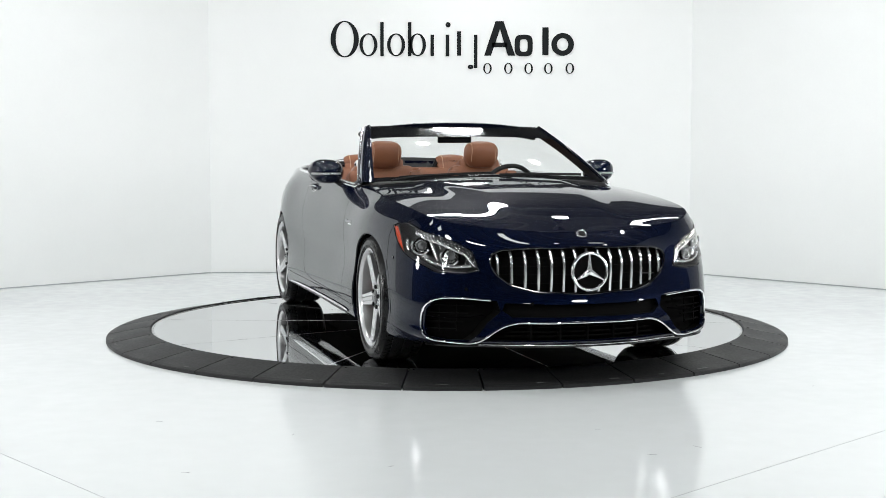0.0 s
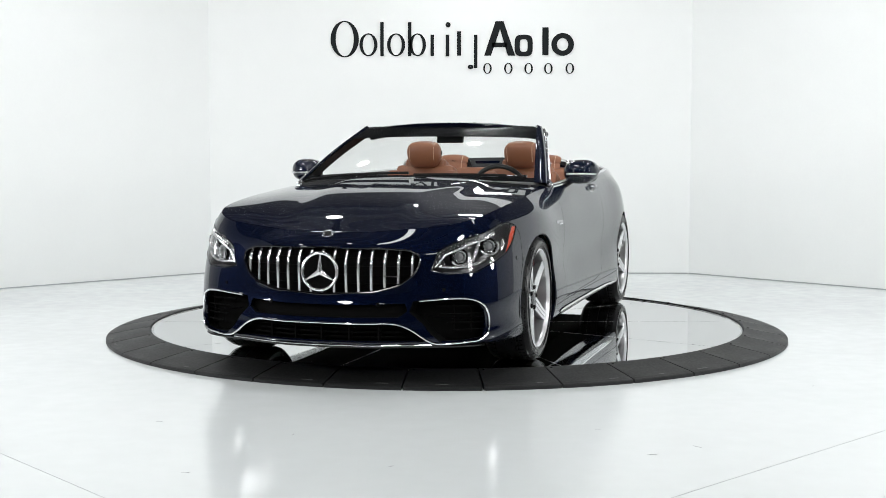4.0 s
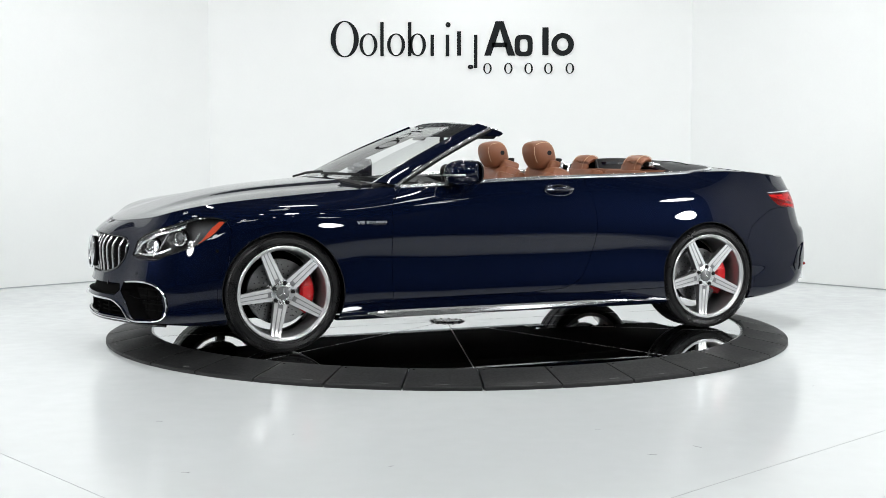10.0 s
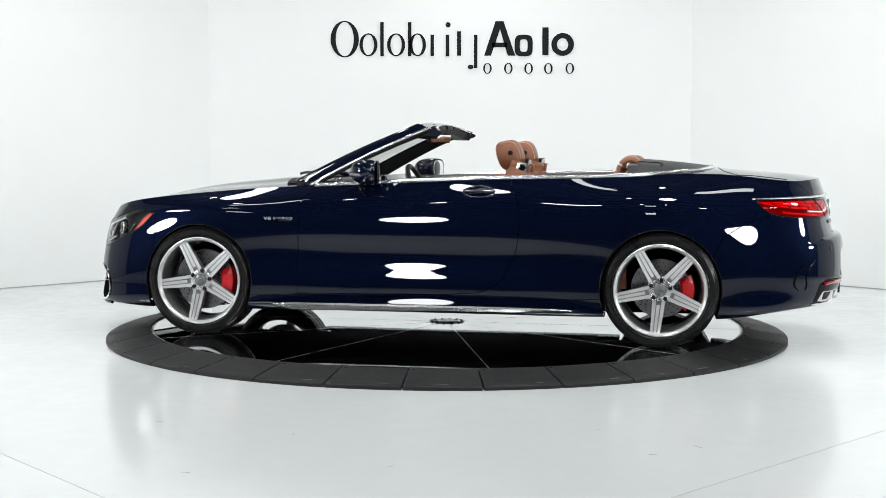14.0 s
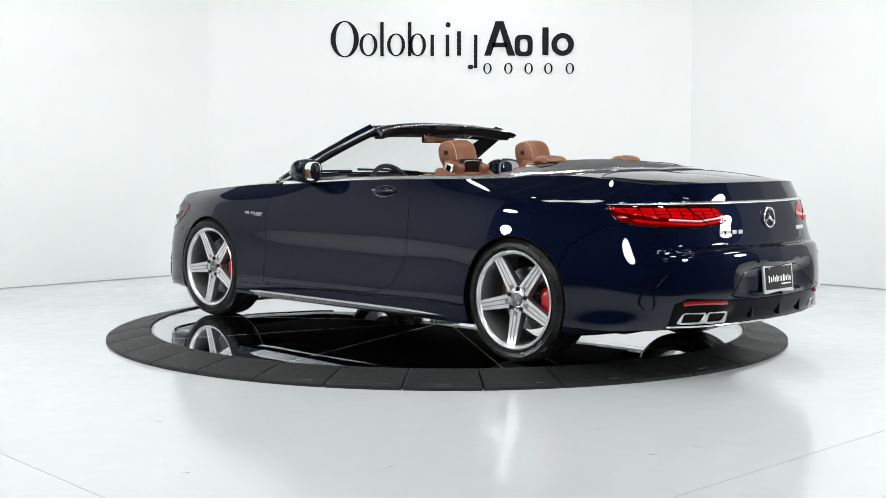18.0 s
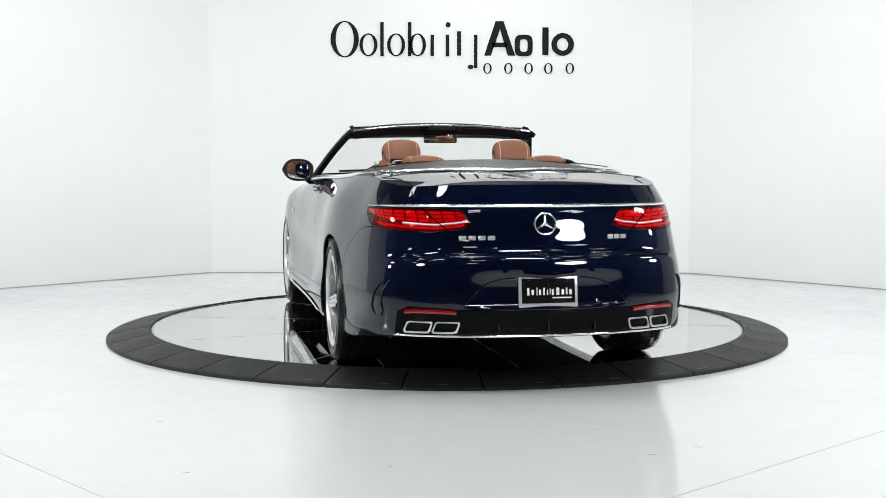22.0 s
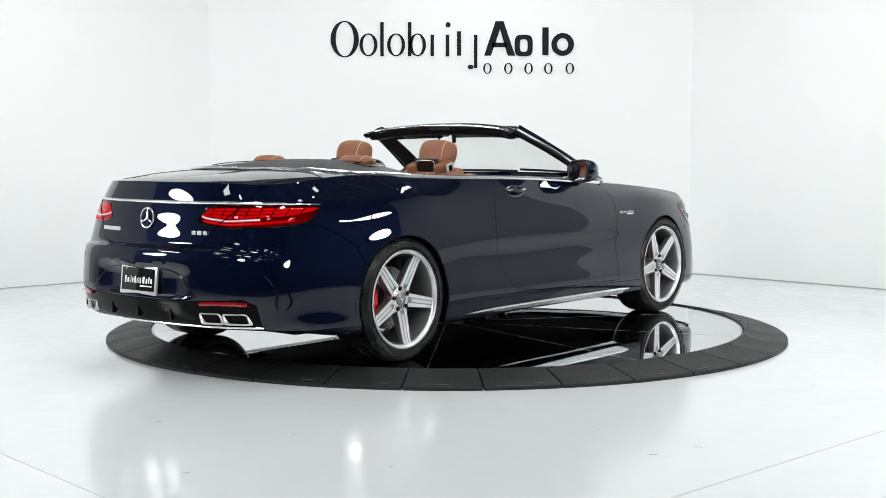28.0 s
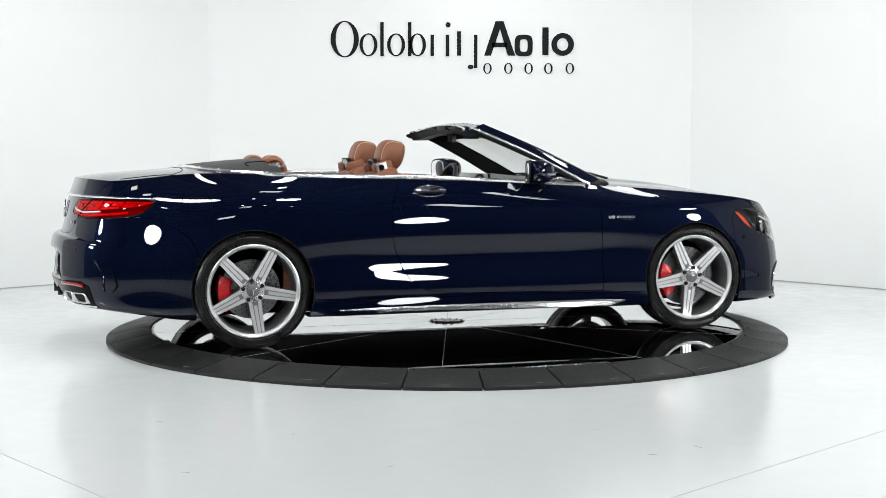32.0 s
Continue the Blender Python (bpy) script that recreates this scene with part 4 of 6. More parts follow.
def wheels():
    for (cx, cz), yy, r, wd, name in ((R_FRONT, 0.818, 0.356, 0.255, "front"), (R_REAR, 0.806, 0.354, 0.285, "rear")):
        for sgn in (-1, 1):
            # z of the wheel points outward; x of the wheel along the car's x
            m = Matrix.Translation((cx, sgn * yy, cz)) @ Matrix.Rotation(radians(-90 * sgn), 4, "X")
            ang = {("front", -1): -101.2, ("rear", -1): -96.3, ("front", 1): 81.3, ("rear", 1): 98.2}[(name, sgn)]
            wheel(car, m, ang, r, wd)
            mb = Matrix.Translation((cx, sgn * (yy - 0.01), cz)) @ Matrix.Rotation(radians(-90 * sgn), 4, "X")
            brake(car, mb, sgn, 1, 0.195 if name == "front" else 0.18)


wheels()


# ---------------------------------------------------------------- outside details of the car
def on_skin(u, w, way, out=0.0):
    """Point of the body's right side on the line of sight along -way at (u, w)."""
    across = Vector((-way.y, way.x, 0))
    o = across * u + Vector((0, 0, w)) + way * 6
    hit = LATER["skin"].ray_cast(o, -way)
    p = hit[0] if hit[0] else across * u + Vector((0, 0, w))
    return p + (hit[1] if hit[1] and hit[1].dot(way) > 0 else way) * out


def side_pt(x, z, out=0.0):
    return on_skin(-x, z, SIDE, out)


def front_pt(y, z, out=0.0):
    p = on_skin(-abs(y), z, FRONT, out)
    return Vector((p.x, math.copysign(p.y, y), p.z))


def rear_pt(y, z, out=0.0):
    p = on_skin(abs(y), z, REAR, out)
    return Vector((p.x, math.copysign(p.y, y), p.z))


def up_pt(tree, x, y, out=0.0):
    h = LATER[tree].ray_cast(Vector((x, y, 2)), Vector((0, 0, -1)))
    return (h[0] if h[0] else Vector((x, y, 1))) + Vector((0, 0, out))


def both(ob, name=None):
    return ob, mirrored(ob, name)


def bucket(key, way, depth, both_halves=False, shrink=0.0):
    """The recess behind an opening: its faces set back along -way, joined to the rim by walls."""
    b = LATER[key].copy()
    if both_halves:
        g = bmesh.ops.duplicate(b, geom=list(b.verts) + list(b.edges) + list(b.faces))
        nf = [x for x in g["geom"] if isinstance(x, bmesh.types.BMFace)]
        for v in {v for f in nf for v in f.verts}:
            v.co.y *= -1
        bmesh.ops.reverse_faces(b, faces=nf)
        bmesh.ops.remove_doubles(b, verts=[v for v in b.verts if abs(v.co.y) < 1e-4], dist=2e-4)
    rim = [e for e in b.edges if len(e.link_faces) == 1]
    g = bmesh.ops.extrude_edge_only(b, edges=rim)
    # the walls keep the new vertices on the rim; the old surface goes back
    new_rim = [x for x in g["geom"] if isinstance(x, bmesh.types.BMVert)]
    for v in b.verts:
        if v not in new_rim:
            v.co -= way * depth
    b.normal_update()
    return b


def lens(key, both_halves=False, out=0.001):
    b = LATER[key].copy()
    b.normal_update()
    for v in b.verts:
        v.co += v.normal * out
    return b


def emblem(parent, m, r, name="emblem", bar=0.16):
    """A plain ring with three rays."""
    e = empty(name, parent, m)
    n = 40
    part("ring", tube([(r * math.cos(2 * math.pi * i / n), r * math.sin(2 * math.pi * i / n), 0) for i in range(n)], r * 0.085, 8, True), TRIM, e)
    for i in range(3):
        a = radians(90 + 120 * i)
        d, s = Vector((math.cos(a), math.sin(a), 0)), Vector((-math.sin(a), math.cos(a), 0))
        b = bmesh.new()
        tip, w = d * r * 0.97, r * bar
        base = [b.verts.new(p) for p in (s * w, tip + s * r * 0.03, tip - s * r * 0.03, -s * w)]
        top0, top1 = b.verts.new(Vector((0, 0, r * 0.12))), b.verts.new(tip + Vector((0, 0, r * 0.04)))
        b.faces.new((base[0], base[1], top1, top0)), b.faces.new((base[3], top0, top1, base[2])), b.faces.new((base[1], base[2], top1)), b.faces.new(base[::-1]), b.faces.new((base[0], top0, base[3]))
        part("ray", b, TRIM, e, smooth=False)
    return e


def facing(p, way):
    """Pose at p whose z points along way and whose y points up."""
    z = Vector(way).normalized()
    x = Vector((0, 0, 1)).cross(z).normalized()
    y = z.cross(x)
    return Matrix.Translation(p) @ Matrix((x, y, z)).transposed().to_4x4()


def nose():
    grille = empty("grille", car)
    part("backing", bucket("grille", FRONT, 0.07, True), DARK, grille, recalc=True, smooth=False)
    # chrome uprights
    poly = GRILLE
    top = spline([-.5, -.44, -.30, 0, .30, .44, .5], [.655, .676, .687, .691, .687, .676, .655])
    bot = spline([-.5, -.46, -.40, -.28, 0, .28, .40, .46, .5], [.60, .536, .497, .463, .448, .463, .497, .536, .60])
    for k in range(-7, 8):
        y = k * 0.0655
        z1, z0 = float(top(y)) - 0.010, float(bot(y)) + 0.010
        b = bmesh.new()
        rows = []
        for i in range(9):
            f = i / 8
            z = z0 + (z1 - z0) * f
            p = front_pt(y, z, 0)
            back = 0.010 + 0.016 * max(0, f - 0.72) / 0.28
            hw = 0.0078
            rows.append([b.verts.new((p.x + back + dx, y + dy, z)) for dx, dy in ((0.014, -hw * 0.5), (0.006, -hw), (0.0, -hw * 0.75), (-0.002, 0), (0.0, hw * 0.75), (0.006, hw), (0.014, hw * 0.5))])
        quads(b, rows, close_v=True)
        b.faces.new(rows[0]), b.faces.new(rows[-1])
        part("grille_bar", b, TRIM, grille)
    # dark cross slats and mesh behind
    for z in (.50, .545, .59, .635):
        hwid = max(abs(y) for y, zz in poly if abs(zz - z) < 0.06) - 0.02
        pts = [front_pt(y, z, 0) + Vector((0.055, 0, 0)) for y in np.linspace(-hwid, hwid, 13)]
        part("cross_slat", tube(pts, 0.0035, 6), DARK, grille)
    rimp = [front_pt(y, z, 0.001) for y, z in rounded(GRILLE, 2, 0.02)]
    part("grille_surround", tube(rimp, 0.0055, 6, True), GLOSS_BLACK, grille)
    emblem(grille, facing(front_pt(0, .568, 0.012), (-1, 0, 0.05)), 0.096)
    part("emblem_backing", add_cyl(bmesh.new(), 0.094, 0.02, facing(front_pt(0, .568, -0.012), FRONT), 40), DARK, grille)
    part("badge_bar", box((0.004, 0.075, 0.006), Matrix.Translation(front_pt(-0.36, .545, 0.004))), CHROME, grille)
    # small round badge on the nose over the grille
    p = front_pt(0, .755, 0.002)
    nb = part("nose_badge", add_lathe(bmesh.new(), [(0.019, 0.003), (0.021, 0.006), (0.027, 0.006), (0.029, 0.0)], 32, facing(p, (-0.75, 0, 0.66))), TRIM, car, "small round chrome badge")
    part("badge_centre", add_lathe(bmesh.new(), [(0.0, 0.004), (0.014, 0.004), (0.020, 0.002)], 24, facing(p, (-0.75, 0, 0.66))), BLACK, nb)
    part("bumper_slot", bucket("slot", FRONT, 0.035, True), DARK, car, smooth=False)
    # middle intake
    low = empty("lower_intake", car)
    part("backing", bucket("lower", FRONT, 0.09, True), DARK, low, smooth=False)
    for z in (.228, .252, .277):
        h = 0.42 - (z - .228) * 0.6
        part("slat", tube([front_pt(y, z, 0) + Vector((0.05, 0, 0)) for y in np.linspace(-h, h, 9)], 0.005, 6), DARK, low)
    for y in (-.30, -.15, 0.0, .15, .30):
        part("rib", box((0.05, 0.008, 0.085), Matrix.Translation(front_pt(y, .252, 0) + Vector((0.055, 0, 0)))), DARK, low)
    # bright line: up over the middle intake, down its flanks, round the outer intakes
    half = [(0, .304), (.30, .304), (.385, .300), (.43, .286), (.50, .243), (.56, .205), (.60, .196), (.66, .198), (.74, .205), (.795, .215), (.815, .232), (.824, .28), (.820, .35), (.800, .395), (.765, .420), (.70, .431), (.60, .426), (.50, .417)]
    cp = curve_pts(half, 70)
    for sgn in (1, -1):
        pts = [front_pt(sgn * y, z, 0.004) for y, z in cp]
        part("bumper_trim", tube(pts, 0.0062, 8), CHROME, car, "slim chrome line round the intakes")
    lip = [front_pt(y, .190, 0.004) for y in np.linspace(-.56, .56, 25)]
    part("lip_trim", tube(lip, 0.0045, 8), CHROME, car, "chrome lip under the middle intake")
    spl = [front_pt(y, .188, 0.0) + Vector((0, 0, -0.006)) for y in np.linspace(-.80, .80, 33)]
    part("splitter", tube(spl, 0.010, 6), GLOSS_BLACK, car)
    # outer intakes
    b = bucket("intake", FRONT, 0.10)
    oi = part("outer_intake", b, DARK, car, smooth=False)
    oj = mirrored(oi)
    for sgn, host in ((1, oi), (-1, oj)):
        for z, y0, y1 in ((.385, .57, .78), (.345, .60, .79), (.300, .63, .79), (.262, .66, .79)):
            part("intake_blade", tube([front_pt(sgn * y, z, 0) + Vector((0.045, 0, 0)) for y in np.linspace(y0, y1, 6)], 0.0075, 6, squash=0.5), DARK, host)
        part("intake_flick", tube([front_pt(sgn * y, z, 0) + Vector((0.02, 0, 0)) for y, z in ((.52, .345), (.60, .330), (.70, .325), (.80, .33))], 0.008, 6, squash=0.4), GLOSS_BLACK, host)
        for y in (.66, .74):
            part("intake_post", tube([front_pt(sgn * y, z, 0) + Vector((0.05, 0, 0)) for z in (.25, .32, .395)], 0.004, 6), DARK, host)
    for y in (.62, .30):
        for sgn in (1, -1):
            p = front_pt(sgn * y, .475 if y > .5 else .40, 0.0)
            part("parking_sensor", add_cyl(bmesh.new(), 0.010, 0.004, facing(p, (-0.9, sgn * y * 0.6, 0)), 16), GLOSS_BLACK, car)


def headlamps():
    hl = empty("headlamp", car)
    made = []
    b = bucket("head", HEAD_DIR, 0.085)
    made.append((b, LAMP_GREY, "bucket", ""))
    tip = HL[0][0]
    inner = HL[7][0]

    def L(f, w, depth):
        """f: 0 at the outer tip, 1 at the inner end."""
        return on_skin(tip + (inner - tip) * f, w, HEAD_DIR, 0) - HEAD_DIR * depth
    # rim round the lens
    made.append((tube([on_skin(u, w, HEAD_DIR, 0.0005) for u, w in rounded(HL, 3, 0.02)], 0.0032, 6, True), GLOSS_BLACK, "lens_seal", ""))
    low = sorted((((u - tip) / (inner - tip), w) for u, w in [HL[0]] + HL[:6:-1]))
    floor_at = lambda f: float(np.interp(f, [a for a, _ in low], [b for _, b in low]))
    roof = sorted((((u - tip) / (inner - tip), w) for u, w in HL[:8]))
    roof_at = lambda f: float(np.interp(f, [a for a, _ in roof], [b for _, b in roof]))
    made.append((tube([L(f, floor_at(f) + d, 0.016) for f, d in ((.92, .030), (.80, .030), (.66, .032), (.54, .034), (.46, .038))], 0.0075, 8), LAMP_SILVER, "light_guide", "bright lower light guide"))
    made.append((tube([L(f, roof_at(f) - 0.040, 0.012) for f in (.96, .86, .76, .66)], 0.0065, 8), LAMP_SILVER, "brow", "bright upper brow"))
    made.append((tube([L(f, roof_at(f) - 0.034, 0.010) for f in (.70, .58, .46, .34)], 0.008, 8), LAMP_SILVER, "brow", "bright upper brow"))
    # rows of small crystals along the brow
    for r, f0 in ((0, .22), (1, .32), (2, .55)):
        for k in range(int((.97 - f0) / .036)):
            f = f0 + 0.036 * (k + 0.5 * (r % 2))
            p = L(f, roof_at(f) - 0.010 - 0.0125 * r, 0.007)
            made.append((add_lathe(bmesh.new(), [(0.0, 0.004), (0.003, 0.003), (0.0048, 0.0), (0.003, -0.003)], 6, facing(p, HEAD_DIR)), TRIM, "crystal", ""))
    # two projectors in bright frames, each with a light guide round its lower half, and slanted blades between
    for f, w, r in ((.40, .690, 0.026), (.715, .640, 0.026)):
        m = facing(L(f, w, 0.024), HEAD_DIR)
        made.append((add_lathe(bmesh.new(), [(0.0, 0.016), (r * 0.45, 0.0135), (r * 0.8, 0.006), (r, -0.006)], 28, m), LENS, "projector", "clear bulging projector lens"))
        made.append((add_lathe(bmesh.new(), [(r * 1.0, -0.010), (r * 1.08, 0.004), (r * 1.20, 0.006), (r * 1.28, 0.0), (r * 1.28, -0.03)], 28, m), LAMP_SILVER, "projector_ring", "bright ring"))
        made.append((add_lathe(bmesh.new(), [(r * 1.30, -0.012), (r * 1.75, -0.004), (r * 1.8, -0.03)], 28, m), GLOSS_BLACK, "projector_surround", ""))
        arc = [m @ Vector((r * 2.0 * math.cos(radians(a)), r * 1.7 * math.sin(radians(a)), 0.004)) for a in range(150, 345, 13)]
        made.append((tube(arc, 0.0055, 8), LAMP_SILVER, "light_guide", "bright curved light guide"))
    for pts, r in ((((.60, .615), (.57, .650), (.54, .685), (.51, .715)), (.008, .013, .013, .008)), (((.255, .665), (.235, .690), (.215, .720)), (.008, .012, .008))):
        made.append((tube([L(f, w, 0.020) for f, w in pts], list(r), 8, squash=0.5), LAMP_SILVER, "blade", "bright slanted blade"))
    for r in range(5):
        for k in range(3):
            p = L(.865 + .036 * k + .006 * r, .590 + 0.016 * r + .004 * k, 0.012)
            made.append((add_lathe(bmesh.new(), [(0.0, 0.004), (0.003, 0.003), (0.0048, 0.0), (0.003, -0.003)], 6, facing(p, HEAD_DIR)), TRIM, "crystal", ""))
    # amber marker along the outer edge
    am = bmesh.new()
    rows = []
    for f in np.linspace(0.012, 0.20, 14):
        lo = floor_at(f) + 0.005
        hi = max(lo + 0.003, min(roof_at(f) - 0.014, lo + 0.003 + 0.052 * smooth(0.205, 0.09, f)))
        rows.append([am.verts.new(L(f, lo + (hi - lo) * k / 4, 0.006)) for k in range(5)])
    quads(am, rows)
    made.append((am, AMBER, "side_marker", "amber side marker"))
    made.append((lens("head"), CLEAR, "lens", "clear lens"))
    for bmm, mat, nm, lab in made:
        part(nm, bmm, mat, hl, lab, recalc=nm != "lens")
    tw = empty("headlamp", car)
    for o in list(hl.children):
        t = mirrored(o)
        t.parent = tw


def rear_end():
    tl = empty("rear_lamp", car)
    tip, inner = TL[0][0], TL[4][0]

    def L(f, w, depth):
        return on_skin(tip + (inner - tip) * f, w, TAIL_DIR, 0) - TAIL_DIR * depth
    made = [(bucket("tail", TAIL_DIR, 0.05), RED_DARK, "bucket", "")]
    top = lambda f: float(np.interp(f, (0, .35, .75, .92, .96, 1), (.896, .900, .899, .894, .868, .83)))
    bot = lambda f: float(np.interp(f, (0, .05, .12, .25, .45, .7, .9, 1), (.87, .83, .818, .805, .798, .790, .803, .824)))
    # tiles of red light elements
    for r in range(3):
        for k in range(9):
            f0, f1 = 0.02 + k * 0.107, 0.02 + (k + 0.88) * 0.107
            b = bmesh.new()
            rows = []
            for j in range(4):
                f = f0 + (f1 - f0) * j / 3
                h, l = top(f) - 0.005, min(bot(f) + 0.042, top(f) - 0.016)
                if h - l < 0.006:
                    rows = []
                    break
                a0, a1 = l + (h - l) * r / 3, l + (h - l) * (r + 0.82) / 3
                rows.append([b.verts.new(L(f - 0.012 * r, a0 + (a1 - a0) * q / 2, 0.005 + 0.004 * ((k + r) % 2))) for q in range(3)])
            if len(rows) == 4:
                quads(b, rows)
                made.append((b, RED_LENS, "light_tile", ""))
            else:
                b.free()
    pts = [L(f, bot(f) + 0.030, 0.006) for f in np.linspace(0.42, 0.95, 14)]
    made.append((tube(pts, 0.0078, 8), WHITE_BAR, "reversing_strip", "pale strip along the lamp"))
    pts = [L(f, bot(f) + 0.012, 0.008) for f in np.linspace(0.16, 0.93, 16)]
    made.append((tube(pts, 0.007, 8), RED_LENS, "tail_strip", ""))
    for k in range(18):
        f = 0.50 + 0.43 * k / 17
        made.append((box((0.004, 0.004, 0.008), Matrix.Translation(L(f, bot(f) + 0.012, -0.001))), RED_LENS, "light_point", ""))
    made.append((tube([on_skin(u, w, TAIL_DIR, 0.0004) for u, w in rounded(TL, 3, 0.015)], 0.0028, 6, True), GLOSS_BLACK, "lens_seal", ""))
    # shut line of the boot through the lamp
    made.append((tube([on_skin(u, w, TAIL_DIR, 0.0012) for u, w in [flat(rear_pt(y, z), TAIL_DIR) for y, z in ((.605, .905), (.55, .85), (.485, .795))]], 0.0035, 6), DARK, "split_line", ""))
    made.append((lens("tail"), RED_PANE, "lens", "red lens"))
    for bmm, mat, nm, lab in made:
        part(nm, bmm, mat, tl, lab, recalc=nm != "lens")
    tw = empty("rear_lamp", car)
    for o in list(tl.children):
        t = mirrored(o)
        t.parent = tw
    # chrome strip over the lamps, from flank to flank
    mid = [rear_pt(y, .916, 0.004) for y in np.linspace(0, .5, 21)]
    ua, ub = flat(mid[-1], TAIL_DIR)[0], TL[0][0]
    wing = [on_skin(ua + (ub - ua) * f, .916 - 0.010 * f * f, TAIL_DIR, 0.003) for f in np.linspace(0, 1, 31)[1:]]
    half = mid + wing
    sp = [Vector((p.x, -p.y, p.z)) for p in half[:0:-1]] + half
    rad = [0.011 - 0.008 * (abs(2 * i / (len(sp) - 1) - 1)) ** 3 for i in range(len(sp))]
    part("boot_trim", tube(sp, rad, 8, squash=0.8), TRIM, car, "chrome strip across the boot")
    emblem(car, facing(rear_pt(0, .826, 0.008), (1, 0, 0.10)), 0.054, "rear_emblem", 0.15)
    # lettering that stays plain bars
    for y0, y1, z in ((-.44, -.25, .757), (.335, .445, .757)):
        n = 4 if y0 < 0 else 3
        bd = empty("boot_badge", car)
        for k in range(n):
            yc = y0 + (y1 - y0) * (k + 0.5) / n
            part("badge_bar", box((0.006, (y1 - y0) / n * 0.78, 0.022), Matrix.Translation(rear_pt(yc, z, 0.004)), 0.0015, 1), POLISHED, bd, "plain chrome bar")
    # number plate in its recess
    plate = empty("plate_holder", car, Matrix.Translation((rear_pt(0, .492).x + 0.008, 0, .492)) @ Matrix.Rotation(radians(-6), 4, "Y"))
    part("frame", box((0.014, 0.306, 0.160), None, 0.006), POLISHED, plate, "silver plate frame")
    part("plate", box((0.006, 0.276, 0.124), Matrix.Translation((0.007, 0, 0.003)), 0.003), SCREEN, plate, "black plate with plain white bars")
    for k, (y, w, z, h) in enumerate(((-.105, .016, 0, .036), (-.082, .018, -.004, .026), (-.060, .006, 0, .038), (-.044, .016, -.004, .026), (-.024, .014, 0, .036), (-.006, .008, -.004, .026), (.008, .006, 0, .03), (.022, .014, -.004, .03), (.048, .022, 0, .036), (.074, .018, -.004, .026), (.094, .012, 0, .034), (.114, .018, -.004, .026))):
        part("plain_bar", box((0.002, w * 0.72, h), Matrix.Translation((0.0098, y, z))), WHITE_BAR, plate)
    part("plain_bar", box((0.002, .10, .007), Matrix.Translation((0.0098, .07, -.032))), WHITE_BAR, plate)
    for y in (-.10, .10):
        part("plate_screw", add_cyl(bmesh.new(), 0.006, 0.004, Matrix.Translation((0.010, y, .058)) @ Matrix.Rotation(radians(90), 4, "Y"), 12), CHROME, plate)
    # shallow arched recess line round the plate
    arch = [rear_pt(y, z, 0.001) for y, z in curve_pts([(-.43, .425), (-.38, .475), (-.30, .535), (-.22, .556), (-.17, .560)], 16)]
    part("recess_edge", tube(arch, 0.003, 6), GLOSS_BLACK, car)
    part("recess_edge", tube([Vector((p.x, -p.y, p.z)) for p in arch], 0.003, 6), GLOSS_BLACK, car)
    part("bumper_line", tube([rear_pt(y, z, 0.0008) for y, z in [(y, .425 + 0.004 * abs(y)) for y in np.linspace(-.43, .43, 21)]], 0.0028, 6), GLOSS_BLACK, car)
    # exhaust tips, reflectors, fins, bright lower edge
    for sgn in (1, -1):
        ex = empty("exhaust", car)
        for y0, y1 in ((.437, .577), (.568, .708)):
            shape = [(y0, .343), (y1 - 0.018, .343), (y1, .282), (y0 + 0.018, .282)]
            pts = rounded(shape, 4, 0.016)
            yc = (y0 + y1) / 2
            xb = rear_pt(yc, .312).x - 0.022
            bm = bmesh.new()
            rows = []
            for (y, z) in pts:
                dy, dz = yc + (y - yc) * 0.87, .312 + (z - .312) * 0.74
                xo = rear_pt(y, .312).x + 0.010
                rows.append([bm.verts.new((xx, sgn * yy, zz)) for xx, yy, zz in ((xo - 0.07, y, z), (xo, y, z), (xo + 0.005, (y + dy) / 2, (z + dz) / 2), (xo, dy, dz), (xo - 0.04, dy, dz))])
            quads(bm, rows, close_u=True)
            part("tip", bm, POLISHED, ex, "chrome exhaust tip")
            inn = bmesh.new()
            add_slab(inn, [(yc + (y - yc) * 0.82, .312 + (z - .312) * 0.68) for y, z in pts], 0.01, Matrix(((0, 0, 1, xb - 0.012), (sgn, 0, 0, 0), (0, 1, 0, 0), (0, 0, 0, 1))))
            part("tip_inside", inn, DARK, ex)
        rf = [rear_pt(sgn * y, z, 0.003) for y, z in ((.46, .391), (.55, .395), (.64, .396), (.70, .391))]
        part("reflector", tube(rf, 0.013, 8, squash=0.9), RED_DARK, car, "slim red reflector")
        # upright air outlet edges on the bumper corners
        outer = curve_pts([(.768, .548), (.800, .525), (.824, .484), (.836, .430), (.835, .385), (.822, .358)], 16)
        inner = curve_pts([(.764, .546), (.784, .512), (.800, .465), (.803, .425), (.797, .390), (.800, .362)], 16)
        vb = bmesh.new()
        quads(vb, [[vb.verts.new(rear_pt(sgn * (yo + (yi - yo) * k / 4), zo + (zi - zo) * k / 4, 0.004 - 0.010 * math.sin(math.pi * k / 4))) for k in range(5)] for (yo, zo), (yi, zi) in zip(outer, inner)])
        vent = part("corner_vent", vb, DARK, car, "black curved air outlet")
        part("vent_edge", tube([rear_pt(sgn * y, z, 0.003) for y, z in inner], 0.004, 6), PAINT, vent)
        part("parking_sensor", add_cyl(bmesh.new(), 0.010, 0.004, facing(rear_pt(sgn * .62, .60, 0), (0.9, sgn * 0.4, 0)), 16), PAINT, car)
    for y in (-.25, 0.0, .25):
        part("diffuser_fin", box((0.035, 0.009, 0.085), Matrix.Translation(rear_pt(y, .335, 0) + Vector((-0.010, 0, 0))), 0.004), GLOSS_BLACK, car)
